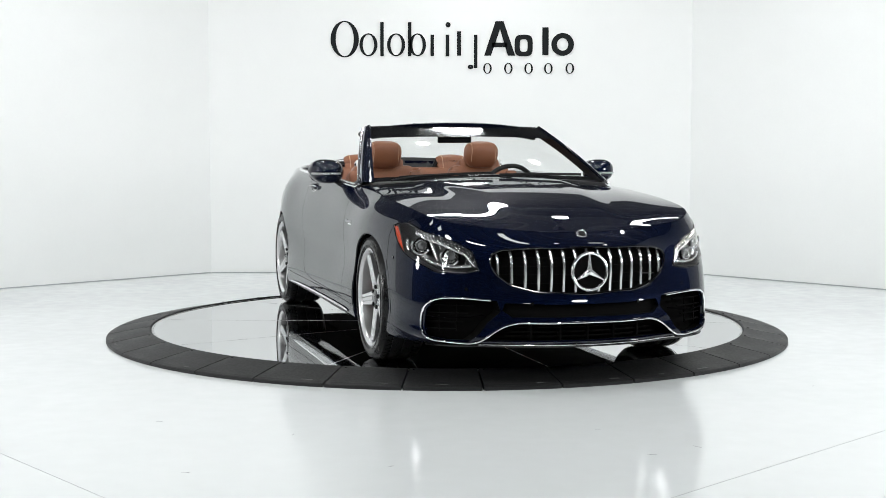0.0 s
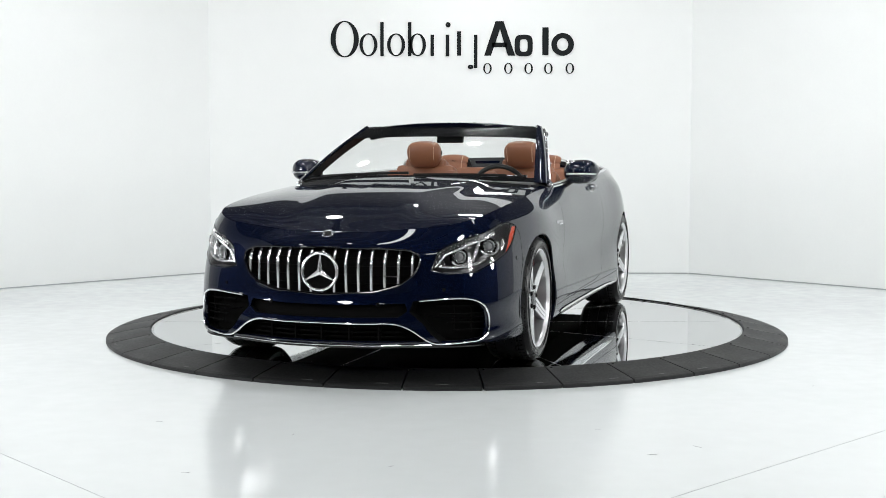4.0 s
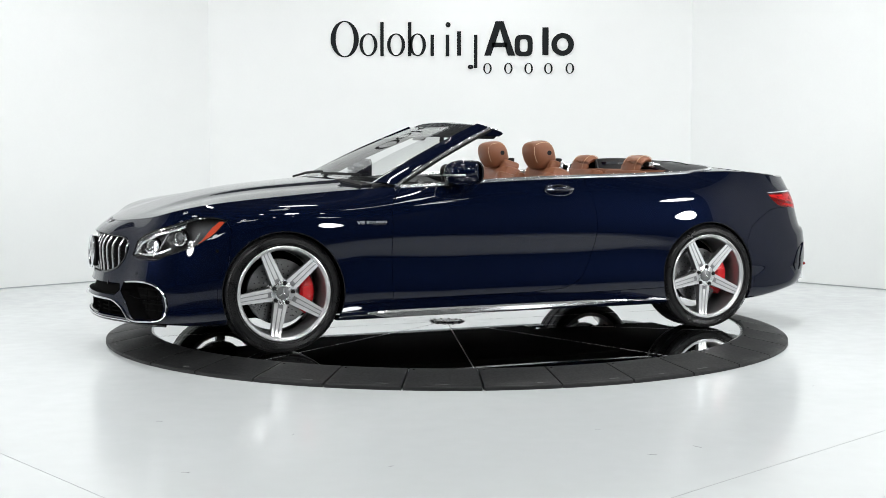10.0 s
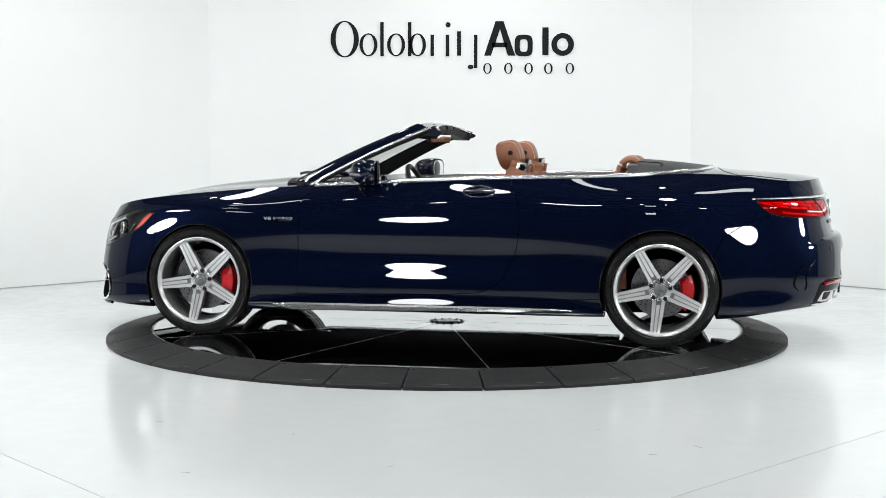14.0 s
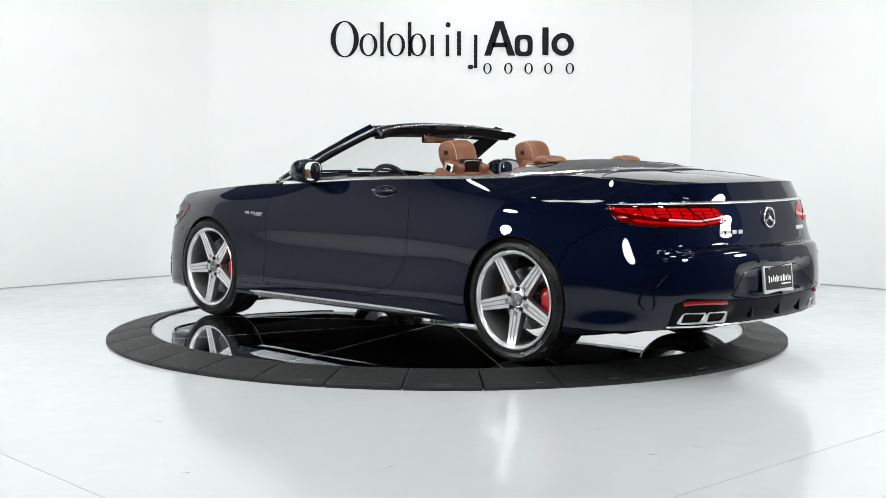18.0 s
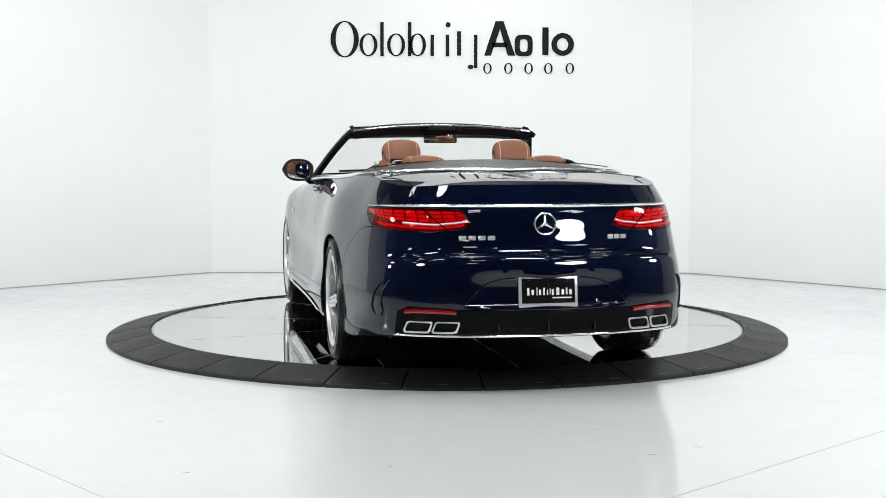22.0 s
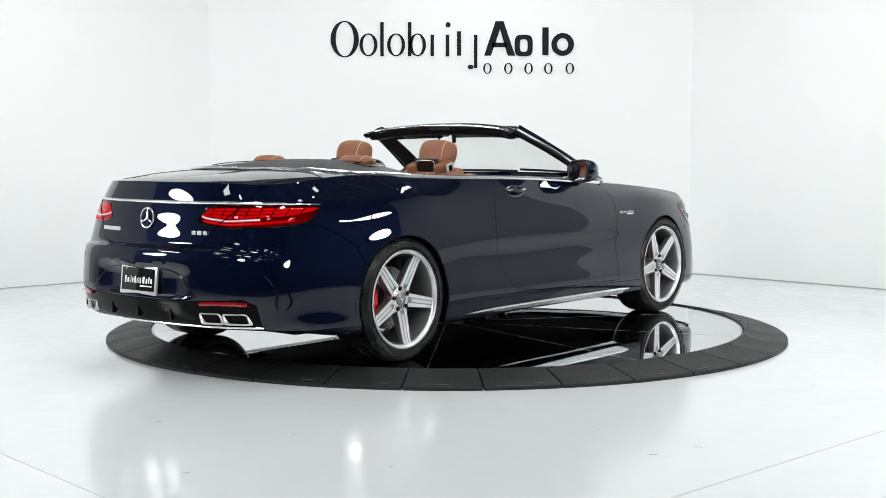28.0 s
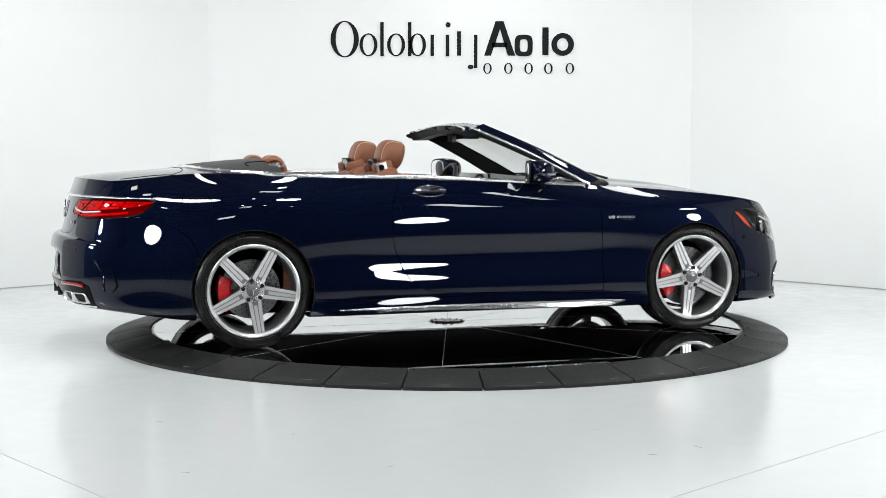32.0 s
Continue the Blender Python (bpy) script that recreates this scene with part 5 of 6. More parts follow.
    edge = [rear_pt(y, .268, 0.003) for y in np.linspace(-.74, .74, 41)]
    part("diffuser_trim", tube(edge, 0.0055, 6), TRIM, car, "thin chrome lower edge")


def flanks():
    """Handles, mirrors, trim and badges; built on the right side and mirrored."""
    # sill trim
    xs = np.linspace(-0.96, 0.95, 50)
    bm = bmesh.new()
    rows = []
    for x in xs:
        t = max(0.0, min(1.0, (x + 0.97) / 0.12, (0.96 - x) / 0.35))
        low = 0.008 + 0.026 * (1 - 0.85 * (x + 0.96) / 1.91)
        p0, p1 = side_pt(x, .222 - low * t - 0.003, 0.003), side_pt(x, .222 + 0.009 * t + 0.002, 0.007)
        q = side_pt(x, .222, 0.011)
        rows.append([bm.verts.new(v) for v in (p0, q, p1)])
    quads(bm, rows)
    both(part("sill_trim", bm, TRIM, car, "bright strip along the sill"))
    # chrome window line, round the deck
    i0 = int(np.argmin(abs(EDGE[:, 0] + 0.70) + 10 * (EDGE[:, 1] < 0.5)))
    pts = [Vector(EDGE[i]) + Vector((0, 0.000, 0.002)) for i in range(i0, NS) if EDGE[i][1] > 0.6 and EDGE[i][0] < 1.36]
    tail = curve_pts([(1.36, pts[-1].y), (1.47, .785), (1.60, .725), (1.70, .60), (1.765, .38), (1.785, .18), (1.79, 0.0)], 40)
    pts += [up_pt("deck", x, y, 0.004) for x, y in tail[1:]]
    LATER["u_line"] = tail
    full = pts + [Vector((p.x, -p.y, p.z)) for p in pts[-2::-1]]
    part("belt_trim", tube(full, 0.0125, 8), TRIM, car, "chrome strip round the cabin and deck")
    # door handles
    bm = bmesh.new()
    rows = []
    for i in range(21):
        f = i / 20
        x = 0.252 + 0.21 * f
        e = math.sin(math.pi * min(1, max(0, f))) ** 0.35 if 0 < f < 1 else 0.02
        p = side_pt(x, .945)
        o = 0.034 * e
        row = []
        for j in range(12):
            a = 2 * math.pi * j / 12
            row.append(bm.verts.new((x, p.y + o * 0.75 + 0.012 * e * math.cos(a), .947 + 0.019 * e * math.sin(a))))
        rows.append(row)
    quads(bm, rows, close_v=True)
    h = part("door_handle", bm, PAINT, car, "blue door handle with a chrome strip")
    hs = part("handle_strip", tube([(x, side_pt(x, .945).y + 0.033 * math.sin(math.pi * (x - .252) / .21) ** 0.35 * 0.95, .949) for x in np.linspace(.262, .452, 14)], 0.0062, 6), TRIM, h, "chrome strip")
    cup = part("handle_cup", add_lathe(bmesh.new(), [(0.0, 0.0012), (0.9, 0.0012), (1.0, -0.003)], 32, Matrix.Translation((.357, side_pt(.357, .94).y - 0.001, .942)) @ Matrix.Rotation(radians(-90), 4, "X") @ Matrix.Diagonal((.098, .034, 1, 1))), GLOSS_BLACK, h)
    rim = part("cup_rim", tube([(.357 + a, side_pt(.357 + a, .942 + b).y + 0.001, .942 + b) for a, b in oval(0, 0, .098, .034, 36)], 0.0022, 6, True), TRIM, h, "thin chrome edge")
    h2 = mirrored(h)
    for o in (hs, cup, rim):
        mirrored(o).parent = h2
    # badge on the fender: raised letters
    for sgn in (-1, 1):
        bd = empty("fender_badge", car)
        for text, x0, x1, z, size in (("V8", -1.026, -0.978, .762, .030), ("BITURBO", -0.965, -0.838, .766, .021)):
            if sgn > 0:      # the badge reads from the rear to the nose on this side
                x0, x1 = -1.864 - x1, -1.864 - x0
            cu = bpy.data.curves.new("badge_text", "FONT")
            cu.body, cu.size, cu.extrude, cu.align_x = text, size, 0.0015, "LEFT"
            ob = new("badge_letters", cu)
            bpy.context.view_layer.update()
            wd = max(ob.dimensions.x, 1e-3)
            me = bpy.data.meshes.new_from_object(ob)
            bpy.data.objects.remove(ob)
            me.transform(Matrix.Diagonal(((x1 - x0) / wd, 1, 1, 1)))
            me.materials.append(POLISHED)
            let = new("badge_letters", me)
            let.parent = bd
            y = side_pt((x0 + x1) / 2, z).y + 0.002
            if sgn < 0:
                let.matrix_basis = Matrix.Translation((x0, -y, z - 0.008)) @ Matrix.Rotation(radians(90), 4, "X")
            else:
                nx0 = x1
                let.matrix_basis = Matrix.Translation((nx0, y, z - 0.008)) @ Matrix.Rotation(radians(180), 4, "Z") @ Matrix.Rotation(radians(90), 4, "X")
        p = side_pt(-0.885 if sgn < 0 else -0.979, .751, 0.001)
        part("badge_bar", box((0.085, 0.003, 0.008), Matrix.Translation((p.x, sgn * p.y, p.z))), CHROME, bd, "plain chrome bar")
    # wing mirrors
    mr = empty("wing_mirror", car)
    sh = bmesh.new()
    rows = []
    for i in range(15):
        f = i / 14
        y = .856 + 0.222 * f
        e = max(0.05, math.sqrt(max(0.0, 1 - (2 * abs(f - 0.47)) ** 2.6)))
        cx, cz = -.335 + 0.03 * f, 1.056 + 0.008 * f
        row = []
        for j in range(20):
            a = 2 * math.pi * j / 20
            c, s = math.cos(a), math.sin(a)
            # flat to the rear, drop-shaped to the front
            rx = 0.128 if c < 0 else 0.058
            row.append(sh.verts.new((cx + rx * e * math.copysign(abs(c) ** (0.8 if c < 0 else 0.35), c), y, cz + 0.079 * e * math.copysign(abs(s) ** 0.8, s))))
        rows.append(row)
    quads(sh, rows, close_v=True)
    sh.faces.new(rows[0]), sh.faces.new(rows[-1])
    sm = part("mirror_shell", sh, PAINT, mr, "blue mirror shell")
    parts = [sm]
    gl = bmesh.new()
    aim = Matrix.Translation((-.270, .962, 1.060)) @ Matrix.Rotation(radians(-14), 4, "Z")
    add_slab(gl, oval(0, 0, 0.090, 0.062, 28, 2.8), 0.003, aim @ Matrix(((0, 0, 1, 0), (1, 0, 0, 0), (0, 1, 0, 0), (0, 0, 0, 1))))
    parts.append(part("mirror_glass", gl, MIRROR, mr))
    bez = [aim @ Vector((-0.002, a, b)) for a, b in oval(0, 0, 0.096, 0.068, 32, 2.8)]
    parts.append(part("mirror_bezel", tube(bez, 0.006, 8, True), BLACK, mr))
    ind = [(-.335 - 0.129 * math.sqrt(max(0.02, 1 - (2 * abs(f - 0.47)) ** 2.6)) + 0.03 * f, 0.856 + 0.222 * f, 1.046) for f in np.linspace(0.15, 0.93, 14)]
    parts.append(part("indicator", tube(ind, 0.0065, 8), SATIN, mr, "pale indicator strip"))
    arm = bmesh.new()
    add_tube(arm, [(-.40, .862, .968), (-.385, .890, .985), (-.36, .925, 1.010), (-.34, .955, 1.025)], [0.030, 0.026, 0.026, 0.032], 10, squash=0.6)
    parts.append(part("mirror_arm", arm, GLOSS_BLACK, mr, "black mirror arm"))
    low = bmesh.new()
    add_tube(low, [(-.40, .91, 1.018), (-.35, .97, 1.012), (-.31, 1.025, 1.022)], [0.03, 0.036, 0.02], 10, squash=0.4)
    parts.append(part("mirror_foot", low, BLACK, mr))
    tw = empty("wing_mirror", car)
    for o in parts:
        mirrored(o).parent = tw
    ring = [side_pt(1.795 + 0.090 * math.cos(a), .862 + 0.092 * math.sin(a), -0.0004) for a in np.linspace(0, 2 * math.pi, 40)[:-1]]
    part("fuel_flap_line", tube(ring, 0.0022, 6, True), DARK, car, "dark shut line of the round fuel flap")
    # round side sensors on the fenders
    p = side_pt(-1.86, .615, 0.0)
    both(part("parking_sensor", add_cyl(bmesh.new(), 0.010, 0.004, facing(p, SIDE), 16), GLOSS_BLACK, car))
    # black arch edges
    for c in (R_FRONT, R_REAR):
        pts = [side_pt(c[0] + (ARCH - 0.001) * math.cos(a), c[1] + (ARCH - 0.001) * math.sin(a), -0.004) for a in np.linspace(radians(-18), radians(198), 48) if c[1] + ARCH * math.sin(a) > 0.21]
        both(part("arch_edge", tube(pts, 0.0035, 6), BLACK, car))


nose()
headlamps()
rear_end()
flanks()


# ---------------------------------------------------------------- windscreen, deck cover and cabin
def loft(rows, closed=True):
    bm = bmesh.new()
    g = [[bm.verts.new(p) for p in r] for r in rows]
    quads(bm, g, close_v=closed)
    if closed:
        bm.faces.new(g[0]), bm.faces.new(g[-1])
    return bm


def lerp(a, b, f):
    return Vector(a) + (Vector(b) - Vector(a)) * f


def windscreen():
    # right pillar: four edges from the foot to the header
    n = 16
    rows = []
    glass_edge = []
    for i in range(n + 1):
        f = i / n
        bow = 0.011 * math.sin(math.pi * f)
        o = lerp((-.735, .835, .985), (-.020, .640, 1.340), f) + Vector((-bow * .6, bow * .6, bow))
        fr = lerp((-.872, .785, 1.000), (-.092, .612, 1.370), f) + Vector((-bow * .6, bow * .5, bow))
        gi = lerp((-.868, .768, 1.004), (-.088, .602, 1.362), f) + Vector((-bow * .6, bow * .5, bow))
        ba = lerp((-.710, .798, .985), (-.008, .618, 1.318), f) + Vector((-bow * .6, bow * .4, bow))
        mid = (o + fr) / 2 + Vector((-0.006, 0.014, 0.008)) * (1 - 0.4 * f)
        rows.append([o, mid, fr, gi, ba])
        glass_edge.append(gi)
    LATER["pillar"] = rows
    pl = part("windscreen_pillar", loft(rows), PAINT, car, angle=60)
    both_pl = mirrored(pl)
    # inner black lining of the pillar
    inn = [[r[3] + Vector((0.006, -0.002, -0.008)), r[4] + Vector((0.012, -0.012, -0.004)), r[0] + Vector((0.020, -0.014, -0.012)), r[4] + Vector((0.0, 0.010, 0.0))] for r in rows]
    li = part("pillar_lining", loft(inn), BLACK, car)
    mirrored(li)
    trim = [r[0] + Vector((0.003, 0.004, -0.001)) for r in rows]
    tr = part("pillar_trim", tube([(-.745, .862, .976)] + [lerp((-.725, .852, .985), trim[1], .5)] + trim[1:], 0.0095, 8), TRIM, car, "chrome strip along the pillar")
    mirrored(tr)
    seal = part("pillar_seal", tube([r[0] + Vector((0.016, -0.004, -0.012)) for r in rows[1:]], 0.009, 6), BLACK, car)
    mirrored(seal)
    # header from side to side
    rows = []
    for k in range(41):
        g = -1 + 2 * k / 40
        y = g * 0.645
        c = 1 - abs(g) ** 2.4
        zt = 1.338 + 0.050 * c
        xf = -0.085 - 0.065 * c
        xr = 0.040 - 0.045 * c + 0.035 * max(0, abs(g) - 0.85) / 0.15
        rows.append([(xf, y * .95, zt - 0.004), (xf + 0.03, y * .985, zt + 0.001), ((xf + xr) / 2, y, zt - 0.001), (xr - 0.012, y * 1.01, zt - 0.020 - 0.004 * c), (xr, y * 1.015, zt - 0.034), (xr - 0.025, y, zt - 0.052), (xf + 0.02, y * .97, zt - 0.046)])
    hd = part("windscreen_header", loft(rows), PAINT, car, "dark blue header rail with the top down", angle=50)
    part("header_trim", tube([Vector(r[3]) + Vector((0.002, 0, 0.005)) for r in rows[1:-1]], 0.010, 8, squash=.7), TRIM, hd, "bright rear edge")
    lining = [[Vector(r[4]) + Vector((0.003, 0, -0.002)), Vector(r[5]) + Vector((-.004, 0, -0.022)), Vector(r[6]) + Vector((0.0, 0, -0.026)), Vector(r[6]) + Vector((0.01, 0, 0.012))] for r in rows[1:-1]]
    part("header_lining", loft(lining), BLACK, hd)
    # pane
    rows = []
    for i in range(n + 1):
        f = i / n
        e = glass_edge[i]
        row = []
        for k in range(31):
            g = -1 + 2 * k / 30
            c = 1 - abs(g) ** 2.2
            row.append(Vector((e.x - (0.060 * (1 - f) + 0.040 * f) * c, e.y * g, e.z + (0.014 * (1 - f) + 0.013 * f) * c)))
        rows.append(row)
    part("windscreen", loft(rows, False), PANE, car, "clear windscreen", recalc=False)
    # dark band along the top of the pane
    band = [[p + Vector((0.004, 0, -0.004)) for p in r] for r in rows[-5:]]
    part("shade_band", loft(band, False), SCREEN, car)
    low = [[p + Vector((0.003, 0, -0.003)) for p in r] for r in rows[:2]]
    part("lower_band", loft(low, False), SCREEN, car)
    # rear-view mirror and its sensor box
    rv = empty("rear_view_mirror", car, Matrix.Translation((-0.075, 0.005, 1.280)) @ Matrix.Rotation(radians(-26), 4, "Z"))
    part("mirror_body", box((0.028, 0.235, 0.062), Matrix.Rotation(radians(6), 4, "Y"), 0.012, 3), BLACK, rv)
    part("mirror_glass", box((0.003, 0.222, 0.050), Matrix.Translation((0.0150, 0, -0.001)) @ Matrix.Rotation(radians(6), 4, "Y"), 0.001), MIRROR, rv)
    part("mirror_stem", tube([(-0.01, 0, 0.02), (-0.02, 0, 0.05)], 0.012, 10), BLACK, rv)
    part("sensor_box", box((0.10, 0.30, 0.030), Matrix.Translation((-0.03, 0, 0.056)) @ Matrix.Rotation(radians(-20), 4, "Y"), 0.012, 3), BLACK, rv)
    for s in (-1, 1):
        part("map_lamp", box((0.025, 0.06, 0.006), Matrix.Translation((-0.075, s * .095, 0.052)) @ Matrix.Rotation(radians(-20), 4, "Y"), 0.002), SATIN, rv)
        part("sun_visor", box((0.12, 0.40, 0.010), Matrix.Translation((-0.050, s * .36, 1.330)) @ Matrix.Rotation(radians(-22), 4, "Y"), 0.007, 2), BLACK, car)
    part("header_display", box((0.012, 0.19, 0.028), Matrix.Translation((0.0, 0.0, 1.352)), 0.004), BLACK, car)
    # wipers and scuttle
    sc = []
    for k in range(31):
        g = -1 + 2 * k / 30
        c = 1 - abs(g) ** 2.2
        x0, y0 = -.885 - 0.085 * c, .75 * g
        sc.append([(x0 - 0.045, y0, 0.984 + 0.038 * c), (x0 + 0.03, y0, 0.988 + 0.038 * c), (x0 + 0.03, y0, .97), (x0 - 0.045, y0, .97)])
    part("scuttle", loft(sc), BLACK, car)
    for y0, y1, s in ((.62, .02, 1), (-.02, -.60, 1)):
        w = empty("wiper", car)
        pts = []
        for f in np.linspace(0, 1, 9):
            y = y0 + (y1 - y0) * f
            c = 1 - abs(y / .75) ** 2.2
            pts.append((-.872 - 0.085 * c + 0.02 * f, y, 1.022 + 0.022 * c + 0.012 * f))
        part("wiper_blade", tube(pts, 0.006, 6, squash=1.6), BLACK, w)
        part("wiper_arm", tube([(-.90 - 0.05, (y0 + 0.06) if y0 > 0 else y0 + 0.04, 1.012), pts[2], pts[4]], 0.008, 6), BLACK, w)


def deck_cover():
    """The dark cover over the folded top, inside the chrome line."""
    u = LATER["u_line"]
    outer = [(1.26, 0.82), (1.31, .815)] + [(x, y - 0.010 if y > 0.02 else y) for x, y in u]
    outer = curve_pts(outer, 46)
    rows = []
    for i, (x, y) in enumerate(outer):
        f = i / 45
        xs = 1.275 + 0.42 * f
        row = []
        for k in range(17):
            l = k / 16
            px, py = x + (xs - x) * l, max(0.0, y) * (1 - l)
            base = up_pt("deck", max(px, 1.29), py, 0).z
            rise = 0.020 * (1 - (1 - l) ** 3) * max(0.0, 1 - f * 0.8)
            row.append((px, py, base + 0.007 + rise))
        rows.append(row)
    bm = up_facing(both_sides(rows))
    turn_edges(bm, 0.0, 0.03)
    cv = part("top_cover", bm, COVER, car, "dark leather cover over the folded top", recalc=False)
    for s in (-1, 1):
        pts = [up_pt("deck", x, abs(y), 0.030) * 1 for x, y in ((1.30, .46), (1.36, .49), (1.44, .52), (1.47, .60), (1.46, .70))]
        part("cover_seam", tube([(p.x, s * p.y, p.z + 0.002) for p in pts], 0.003, 6), DARK, cv)
    for s in (-1, 1):
        # bright roll bar fairings beside the rear head rests
        b = box((0.12, 0.05, 0.04), Matrix.Translation((1.30, s * .56, 1.090)) @ Matrix.Rotation(radians(14), 4, "Y"), 0.018, 3)
        part("roll_bar_fairing", b, SATIN, car, "satin silver fairing beside the head rest")
    # shut line of the boot lid on the deck
    for s in (-1, 1):
        pts = [up_pt("deck", x, y, 0.0006) for x, y in curve_pts([(1.93, .735), (1.97, .69), (2.02, .66), (2.12, .645), (2.22, .63)], 20)]
        part("boot_shut_line", tube([(p.x, s * p.y, p.z) for p in pts], 0.0022, 6), DARK, car)
    pts = [up_pt("deck", x, y, 0.0006) for x, y in curve_pts([(1.93, .735), (1.86, .60), (1.83, .35), (1.82, 0), (1.83, -.35), (1.86, -.60), (1.93, -.735)], 41)]
    part("boot_shut_line", tube(pts, 0.002, 6), DARK, car)


def soft(size, m, r=0.04):
    return box(size, m, r, 4)


def seats():
    for s in (-1, 1):
        st = empty("front_seat", car, Matrix.Translation((0, s * .37, 0)))
        part("cushion", soft((0.52, 0.50, 0.16), Matrix.Translation((0.10, 0, 0.50)) @ Matrix.Rotation(radians(8), 4, "Y"), 0.05), LEATHER, st)
        bk = Matrix.Translation((0.47, 0, 0.80)) @ Matrix.Rotation(radians(17), 4, "Y")
        back = part("backrest", soft((0.15, 0.46, 0.58), bk, 0.07), LEATHER, st)
        for q in (-1, 1):
            part("bolster", soft((0.17, 0.09, 0.52), bk @ Matrix.Translation((-0.04, q * .225, -0.03)), 0.04), LEATHER, st)
        # upper back with shoulders
        ub = Matrix.Translation((0.545, 0, 1.050)) @ Matrix.Rotation(radians(16), 4, "Y")
        for q in (-1, 1):
            part("shoulder", soft((0.13, 0.085, 0.15), ub @ Matrix.Translation((0, q * .112, 0)), 0.035), LEATHER, st)
        part("shoulder_core", soft((0.10, 0.19, 0.15), ub @ Matrix.Translation((-0.012, 0, 0)), 0.02), BLACK_LEATHER, st)
        bz = box((0.075, 0.012, 0.085), Matrix.Translation((0.575, s * .182, 1.075)) @ Matrix.Rotation(radians(16), 4, "Y"), 0.005, 2)
        part("belt_guide", bz, SATIN, st, "silver belt guide frame")
        part("belt_slot", box((0.034, 0.004, 0.060), Matrix.Translation((0.577, s * .1885, 1.073)) @ Matrix.Rotation(radians(16), 4, "Y"), 0.001), DARK, st)
        # head rest: rounded block leaning forward, with a stitched edge and a round pivot
        hm = Matrix.Translation((0.478, 0, 1.168)) @ Matrix.Rotation(radians(-10), 4, "Y")
        hr = bmesh.new()
        rows = []
        for i in range(17):
            a = math.pi * (-0.5 + i / 16)
            c, z = math.cos(a), math.sin(a)
            row = []
            for j in range(28):
                b = 2 * math.pi * j / 28
                cb, sb = math.cos(b), math.sin(b)
                rr = max(1e-3, c) ** (0.42 if z < 0 else 0.55)
                row.append(hr.verts.new(hm @ Vector((0.086 * rr * math.copysign(abs(cb) ** 0.75, cb) - 0.012 * z, 0.134 * rr * math.copysign(abs(sb) ** 0.55, sb) * (0.94 + 0.06 * z), (0.097 if z > 0 else 0.098) * math.copysign(abs(z) ** 0.85, z)))))
            rows.append(row)
        quads(hr, rows, close_v=True)
        bmesh.ops.remove_doubles(hr, verts=hr.verts, dist=0.0008)
        hr.normal_update()
        shell = BVHTree.FromBMesh(hr)
        h = part("head_rest", hr, LEATHER, st, "rounded tan leather head rest")
        for q in (-1, 1):
            arc = []
            for k in range(17):
                a = radians(-25 + 230 * k / 16)
                o = Vector((-0.2 * math.cos(a), q * .092, -0.01 + 0.2 * math.sin(a)))
                hit = shell.ray_cast(hm @ o, hm.to_3x3() @ Vector((-o.x, 0, -0.01 - o.z)))
                if hit[0]:
                    arc.append(hit[0])
            part("piping", tube(arc, 0.0022, 6), STITCH, h, "cream seam")
            if q < 0:
                part("pivot", add_cyl(bmesh.new(), 0.016, 0.006, hm @ Matrix.Translation((0.018, q * .125, 0.01)) @ Matrix.Rotation(radians(90), 4, "X"), 24), BLACK, h)
        part("neck", soft((0.07, 0.20, 0.06), Matrix.Translation((0.522, 0, 1.105)) @ Matrix.Rotation(radians(14), 4, "Y"), 0.02), BLACK_LEATHER, st)
        # screen on the back of the seat
        sm = Matrix.Translation((0.590, 0, 1.092)) @ Matrix.Rotation(radians(10), 4, "Y")
        scn = part("rear_screen", box((0.022, 0.186, 0.105), sm, 0.008, 2), BLACK, st, "black screen in a silver frame")
        part("screen_frame", tube([sm @ Vector((0.0125, a, b)) for a, b in oval(0, 0, 0.078, 0.043, 28, 5)], 0.004, 6, True), SATIN, scn)
        part("screen_glass", box((0.004, 0.15, 0.078), sm @ Matrix.Translation((0.011, 0, 0))), SCREEN, scn)
    # rear bench
    rb = empty("rear_bench", car)
    part("bench_cushion", soft((0.42, 1.10, 0.14), Matrix.Translation((0.93, 0, 0.52)), 0.05), LEATHER, rb)
    for s in (-1, 1):
        part("bench_back", soft((0.14, 0.50, 0.54), Matrix.Translation((1.16, s * .33, 0.79)) @ Matrix.Rotation(radians(13), 4, "Y"), 0.05), LEATHER, rb)
        arch = curve_pts([(1.190, 1.000), (1.196, 1.060), (1.214, 1.106), (1.244, 1.132), (1.280, 1.134), (1.308, 1.116)], 15)
        wide = [0.128 * (0.90 + 0.10 * math.sin(math.pi * k / 14)) for k in range(15)]
        wide[0], wide[-1], wide[-2] = 0.110, 0.098, 0.115
        rh = part("rear_head_rest", tube([(x, s * .375, z) for x, z in arch], wide, 28, squash=0.25), LEATHER, rb, "curved tan leather rear head rest")
        for q in (-.085, .085):
            part("piping", tube([(x - 0.022 * math.cos(1.9 * k / 14), s * .375 + q, z + 0.027 * math.sin(1.9 * k / 14)) for k, (x, z) in enumerate(arch)], 0.0022, 6), STITCH, rh, "cream seam")
        part("side_pad", soft((0.52, 0.12, 0.30), Matrix.Translation((0.94, s * .70, 0.78)), 0.04), LEATHER, rb)
    part("middle_pad", soft((0.12, 0.20, 0.46), Matrix.Translation((1.17, 0, 0.78)) @ Matrix.Rotation(radians(13), 4, "Y"), 0.04), LEATHER, rb)
    part("parcel_shelf", soft((0.16, 1.46, 0.04), Matrix.Translation((1.32, 0, 1.045)), 0.015), LEATHER, rb)


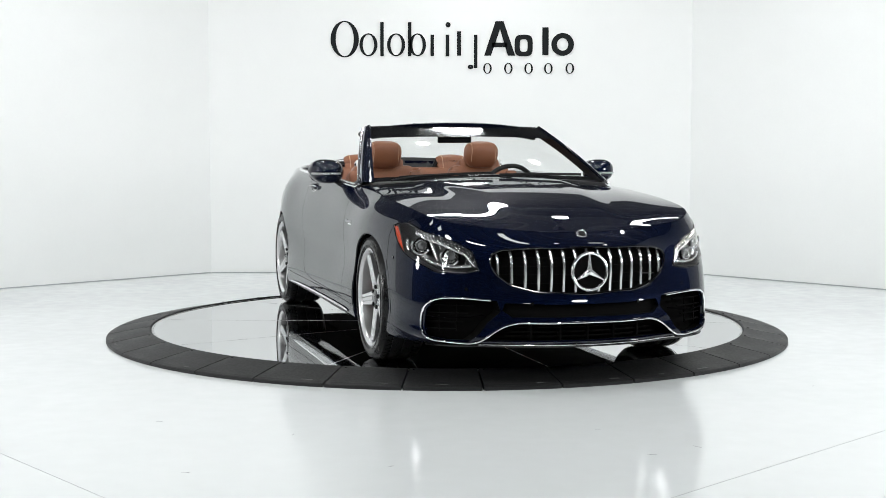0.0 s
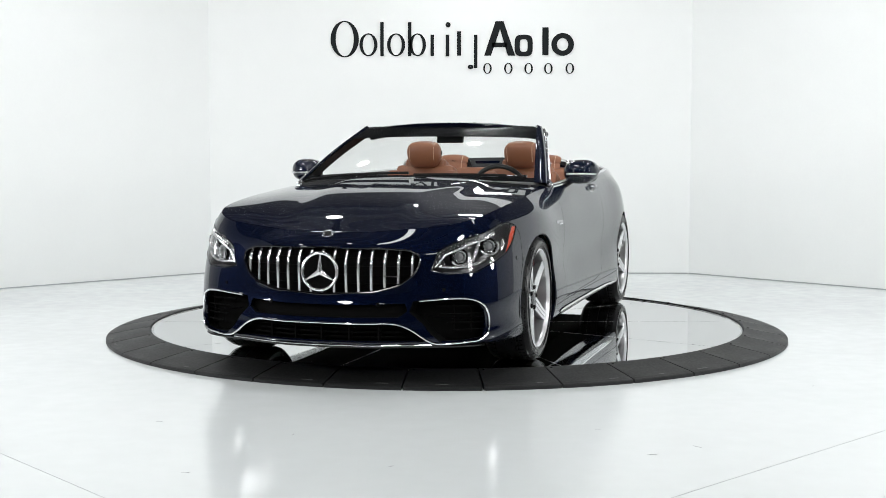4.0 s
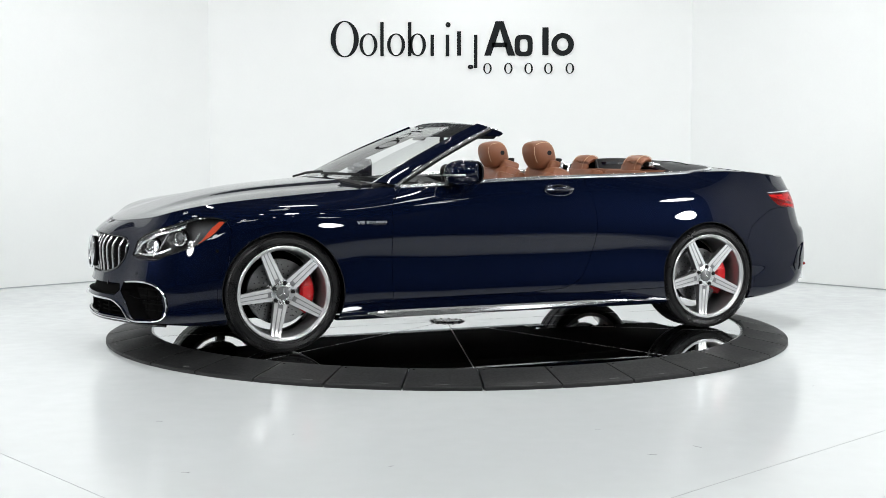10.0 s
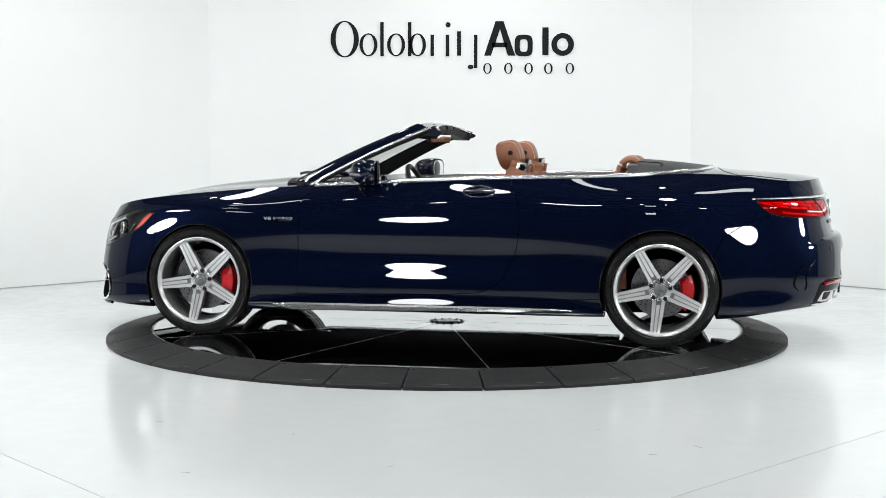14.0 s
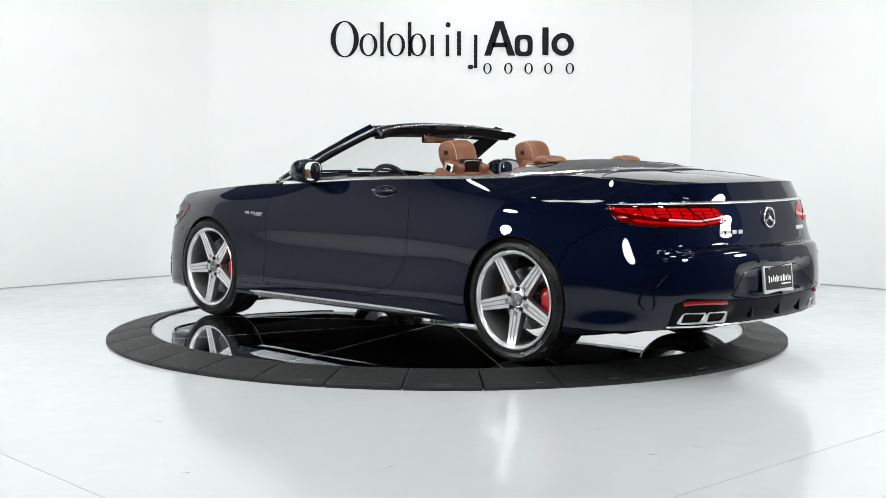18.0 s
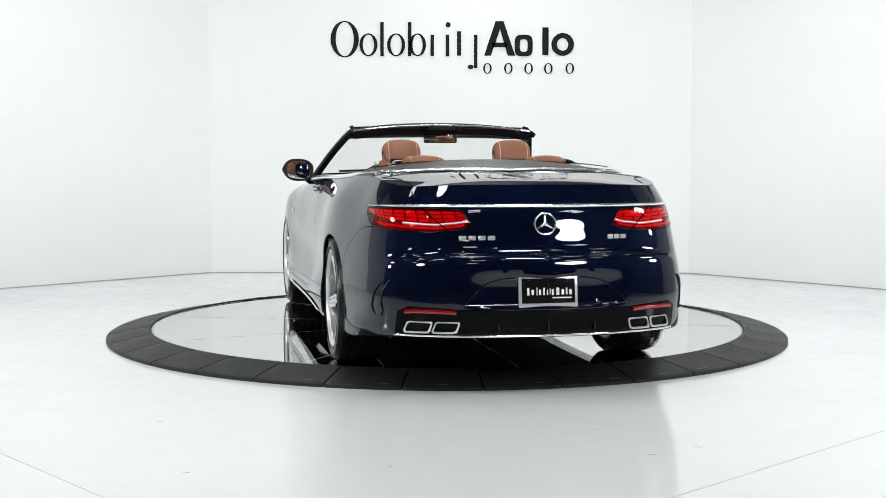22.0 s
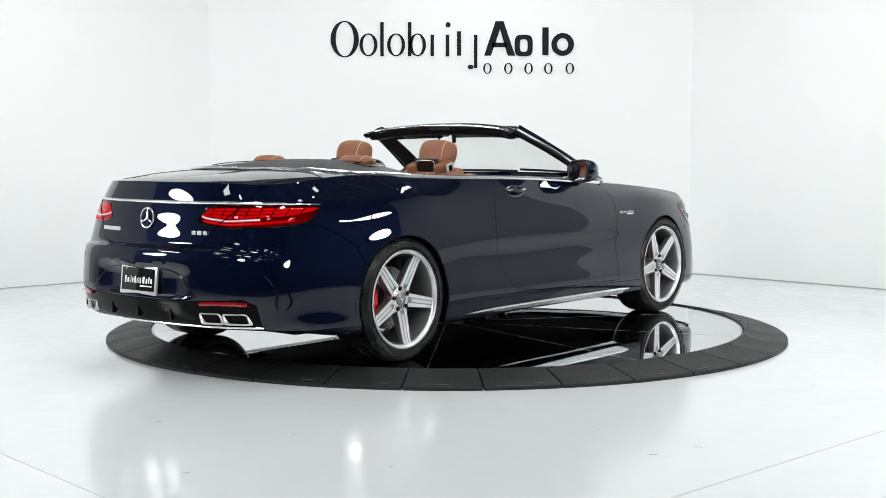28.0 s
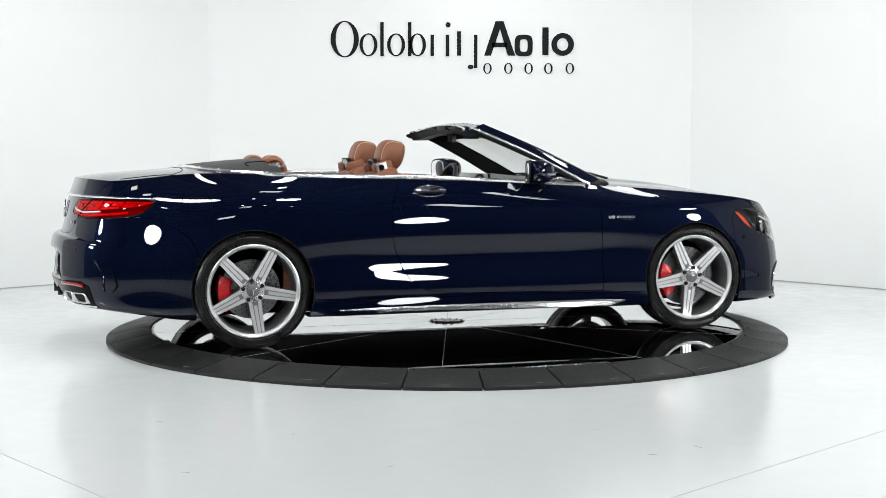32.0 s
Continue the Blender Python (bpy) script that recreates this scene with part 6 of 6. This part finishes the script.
def cabin():
    tub = bmesh.new()
    add_box(tub, (1.95, 1.56, 0.03), Matrix.Translation((0.30, 0, 0.32)))
    part("cabin_floor", tub, CARPET, car, smooth=False)
    part("rear_bulkhead", box((0.04, 1.60, 0.66), Matrix.Translation((1.36, 0, 0.68))), CARPET, car)
    part("front_bulkhead", box((0.05, 1.56, 0.62), Matrix.Translation((-.74, 0, 0.64))), CARPET, car)
    # dashboard
    rows = []
    for k in range(33):
        g = -1 + 2 * k / 32
        y = .78 * g
        hood = 0.028 * math.exp(-((y + .37) / .17) ** 2)
        c = 1 - abs(g) ** 2
        rows.append([(-.86 - .06 * c, y, .985), (-.70, y, 1.000 + 0.012 * c), (-.50, y, 1.003 + 0.012 * c + hood * .6), (-.36, y, .992 + 0.008 * c + hood), (-.315, y, .960 + hood * .6), (-.31, y, .90), (-.36, y, .80), (-.42, y, .62), (-.80, y, .60)])
    d = part("dashboard", loft(rows), BLACK_LEATHER, car, "black leather dashboard")
    part("dash_trim", tube([(-.306, y, .915) for y in np.linspace(-.74, .74, 21)], 0.012, 8, squash=1.4), GLOSS_BLACK, d)
    for y in (-.12, -.04, .04, .12):
        part("air_vent", add_lathe(bmesh.new(), [(0.0, 0.004), (0.025, 0.004), (0.030, 0.010), (0.035, 0.0)], 20, Matrix.Translation((-.30, y, .865)) @ Matrix.Rotation(radians(90), 4, "Y")), SATIN, d)
    part("display", box((0.03, 0.66, 0.12), Matrix.Translation((-.318, -.27, .975)) @ Matrix.Rotation(radians(-14), 4, "Y"), 0.008), SCREEN, d, "wide dark display")
    for s in (-1, 1):
        part("dash_speaker", add_cyl(bmesh.new(), 0.04, 0.012, Matrix.Translation((-.62, s * .66, 1.012)), 24, 0.025), SATIN, d, "silver tweeter cover")
    con = bmesh.new()
    add_box(con, (1.25, 0.24, 0.24), Matrix.Translation((0.22, 0, 0.58)), 0.04, 3)
    part("centre_console", con, BLACK_LEATHER, car)
    part("arm_rest", soft((0.36, 0.22, 0.06), Matrix.Translation((0.32, 0, 0.73)), 0.025), LEATHER, car)
    # steering wheel on the left
    sw = empty("steering_wheel", car, Matrix.Translation((-.13, -.37, .925)) @ Matrix.Rotation(radians(66), 4, "Y"))
    n = 40
    part("wheel_ring", tube([(0.182 * math.cos(2 * math.pi * i / n), 0.182 * math.sin(2 * math.pi * i / n), 0) for i in range(n)], 0.0165, 10, True), BLACK_LEATHER, sw)
    part("wheel_boss", add_lathe(bmesh.new(), [(0.0, 0.03), (0.045, 0.028), (0.065, 0.012), (0.07, -0.03), (0.03, -0.12), (0.0, -0.12)], 28), BLACK_LEATHER, sw)
    for a in (90, 270, 0):
        part("wheel_spoke", box((0.14, 0.045, 0.018), Matrix.Rotation(radians(a), 4, "Z") @ Matrix.Translation((0.11, 0, 0.0)), 0.006), SATIN, sw)
    # doors inside: padded top edge and tan card
    for s in (-1, 1):
        top = []
        for x in np.linspace(-.70, 1.26, 32):
            i = int(np.argmin(abs(EDGE[:, 0] - x) + 10 * (EDGE[:, 1] < 0.5)))
            e = EDGE[i]
            top.append([(x, s * (e[1] - 0.002), e[2] + 0.001), (x, s * (e[1] - 0.03), e[2] + 0.006), (x, s * (e[1] - 0.085), e[2] - 0.006), (x, s * (e[1] - 0.105), e[2] - 0.05), (x, s * (e[1] - 0.105), e[2] - 0.09), (x, s * (e[1] - 0.02), e[2] - 0.09)])
        part("door_top_pad", loft(top), BLACK_LEATHER, car, "black padded door top")
        card = [[(r[3][0], r[3][1] + s * 0.004, r[3][2] - 0.02), (r[3][0], r[3][1] + s * 0.01, .62), (r[3][0], r[3][1] + s * 0.0, .34), (r[3][0], r[3][1] + s * 0.03, .34), (r[3][0], r[3][1] + s * 0.03, r[3][2] - 0.02)] for r in top]
        part("door_card", loft(card), LEATHER, car, "tan leather door lining")
        part("door_pull", tube([(-.30, s * .745, .86), (-.15, s * .73, .85), (.10, s * .73, .85), (.25, s * .75, .86)], 0.018, 8), SATIN, car)
        part("tweeter", add_lathe(bmesh.new(), [(0.0, 0.012), (0.022, 0.010), (0.03, 0.0)], 20, Matrix.Translation((-.56, s * .79, .995)) @ Matrix.Rotation(radians(-40 * s), 4, "X")), SATIN, car)


windscreen()
deck_cover()
seats()
cabin()


# ---------------------------------------------------------------- what moves
def motions():
    """The disc turns clockwise at a steady pace, and the car with it."""
    turn = [(t, Matrix.Rotation(radians(a), 4, "Z")) for t, a in TURN]
    walk(disc, turn)
    walk(car, [(t, m @ Matrix.Translation((*CAR_OFF, DISC_Z))) for t, m in turn])


motions()
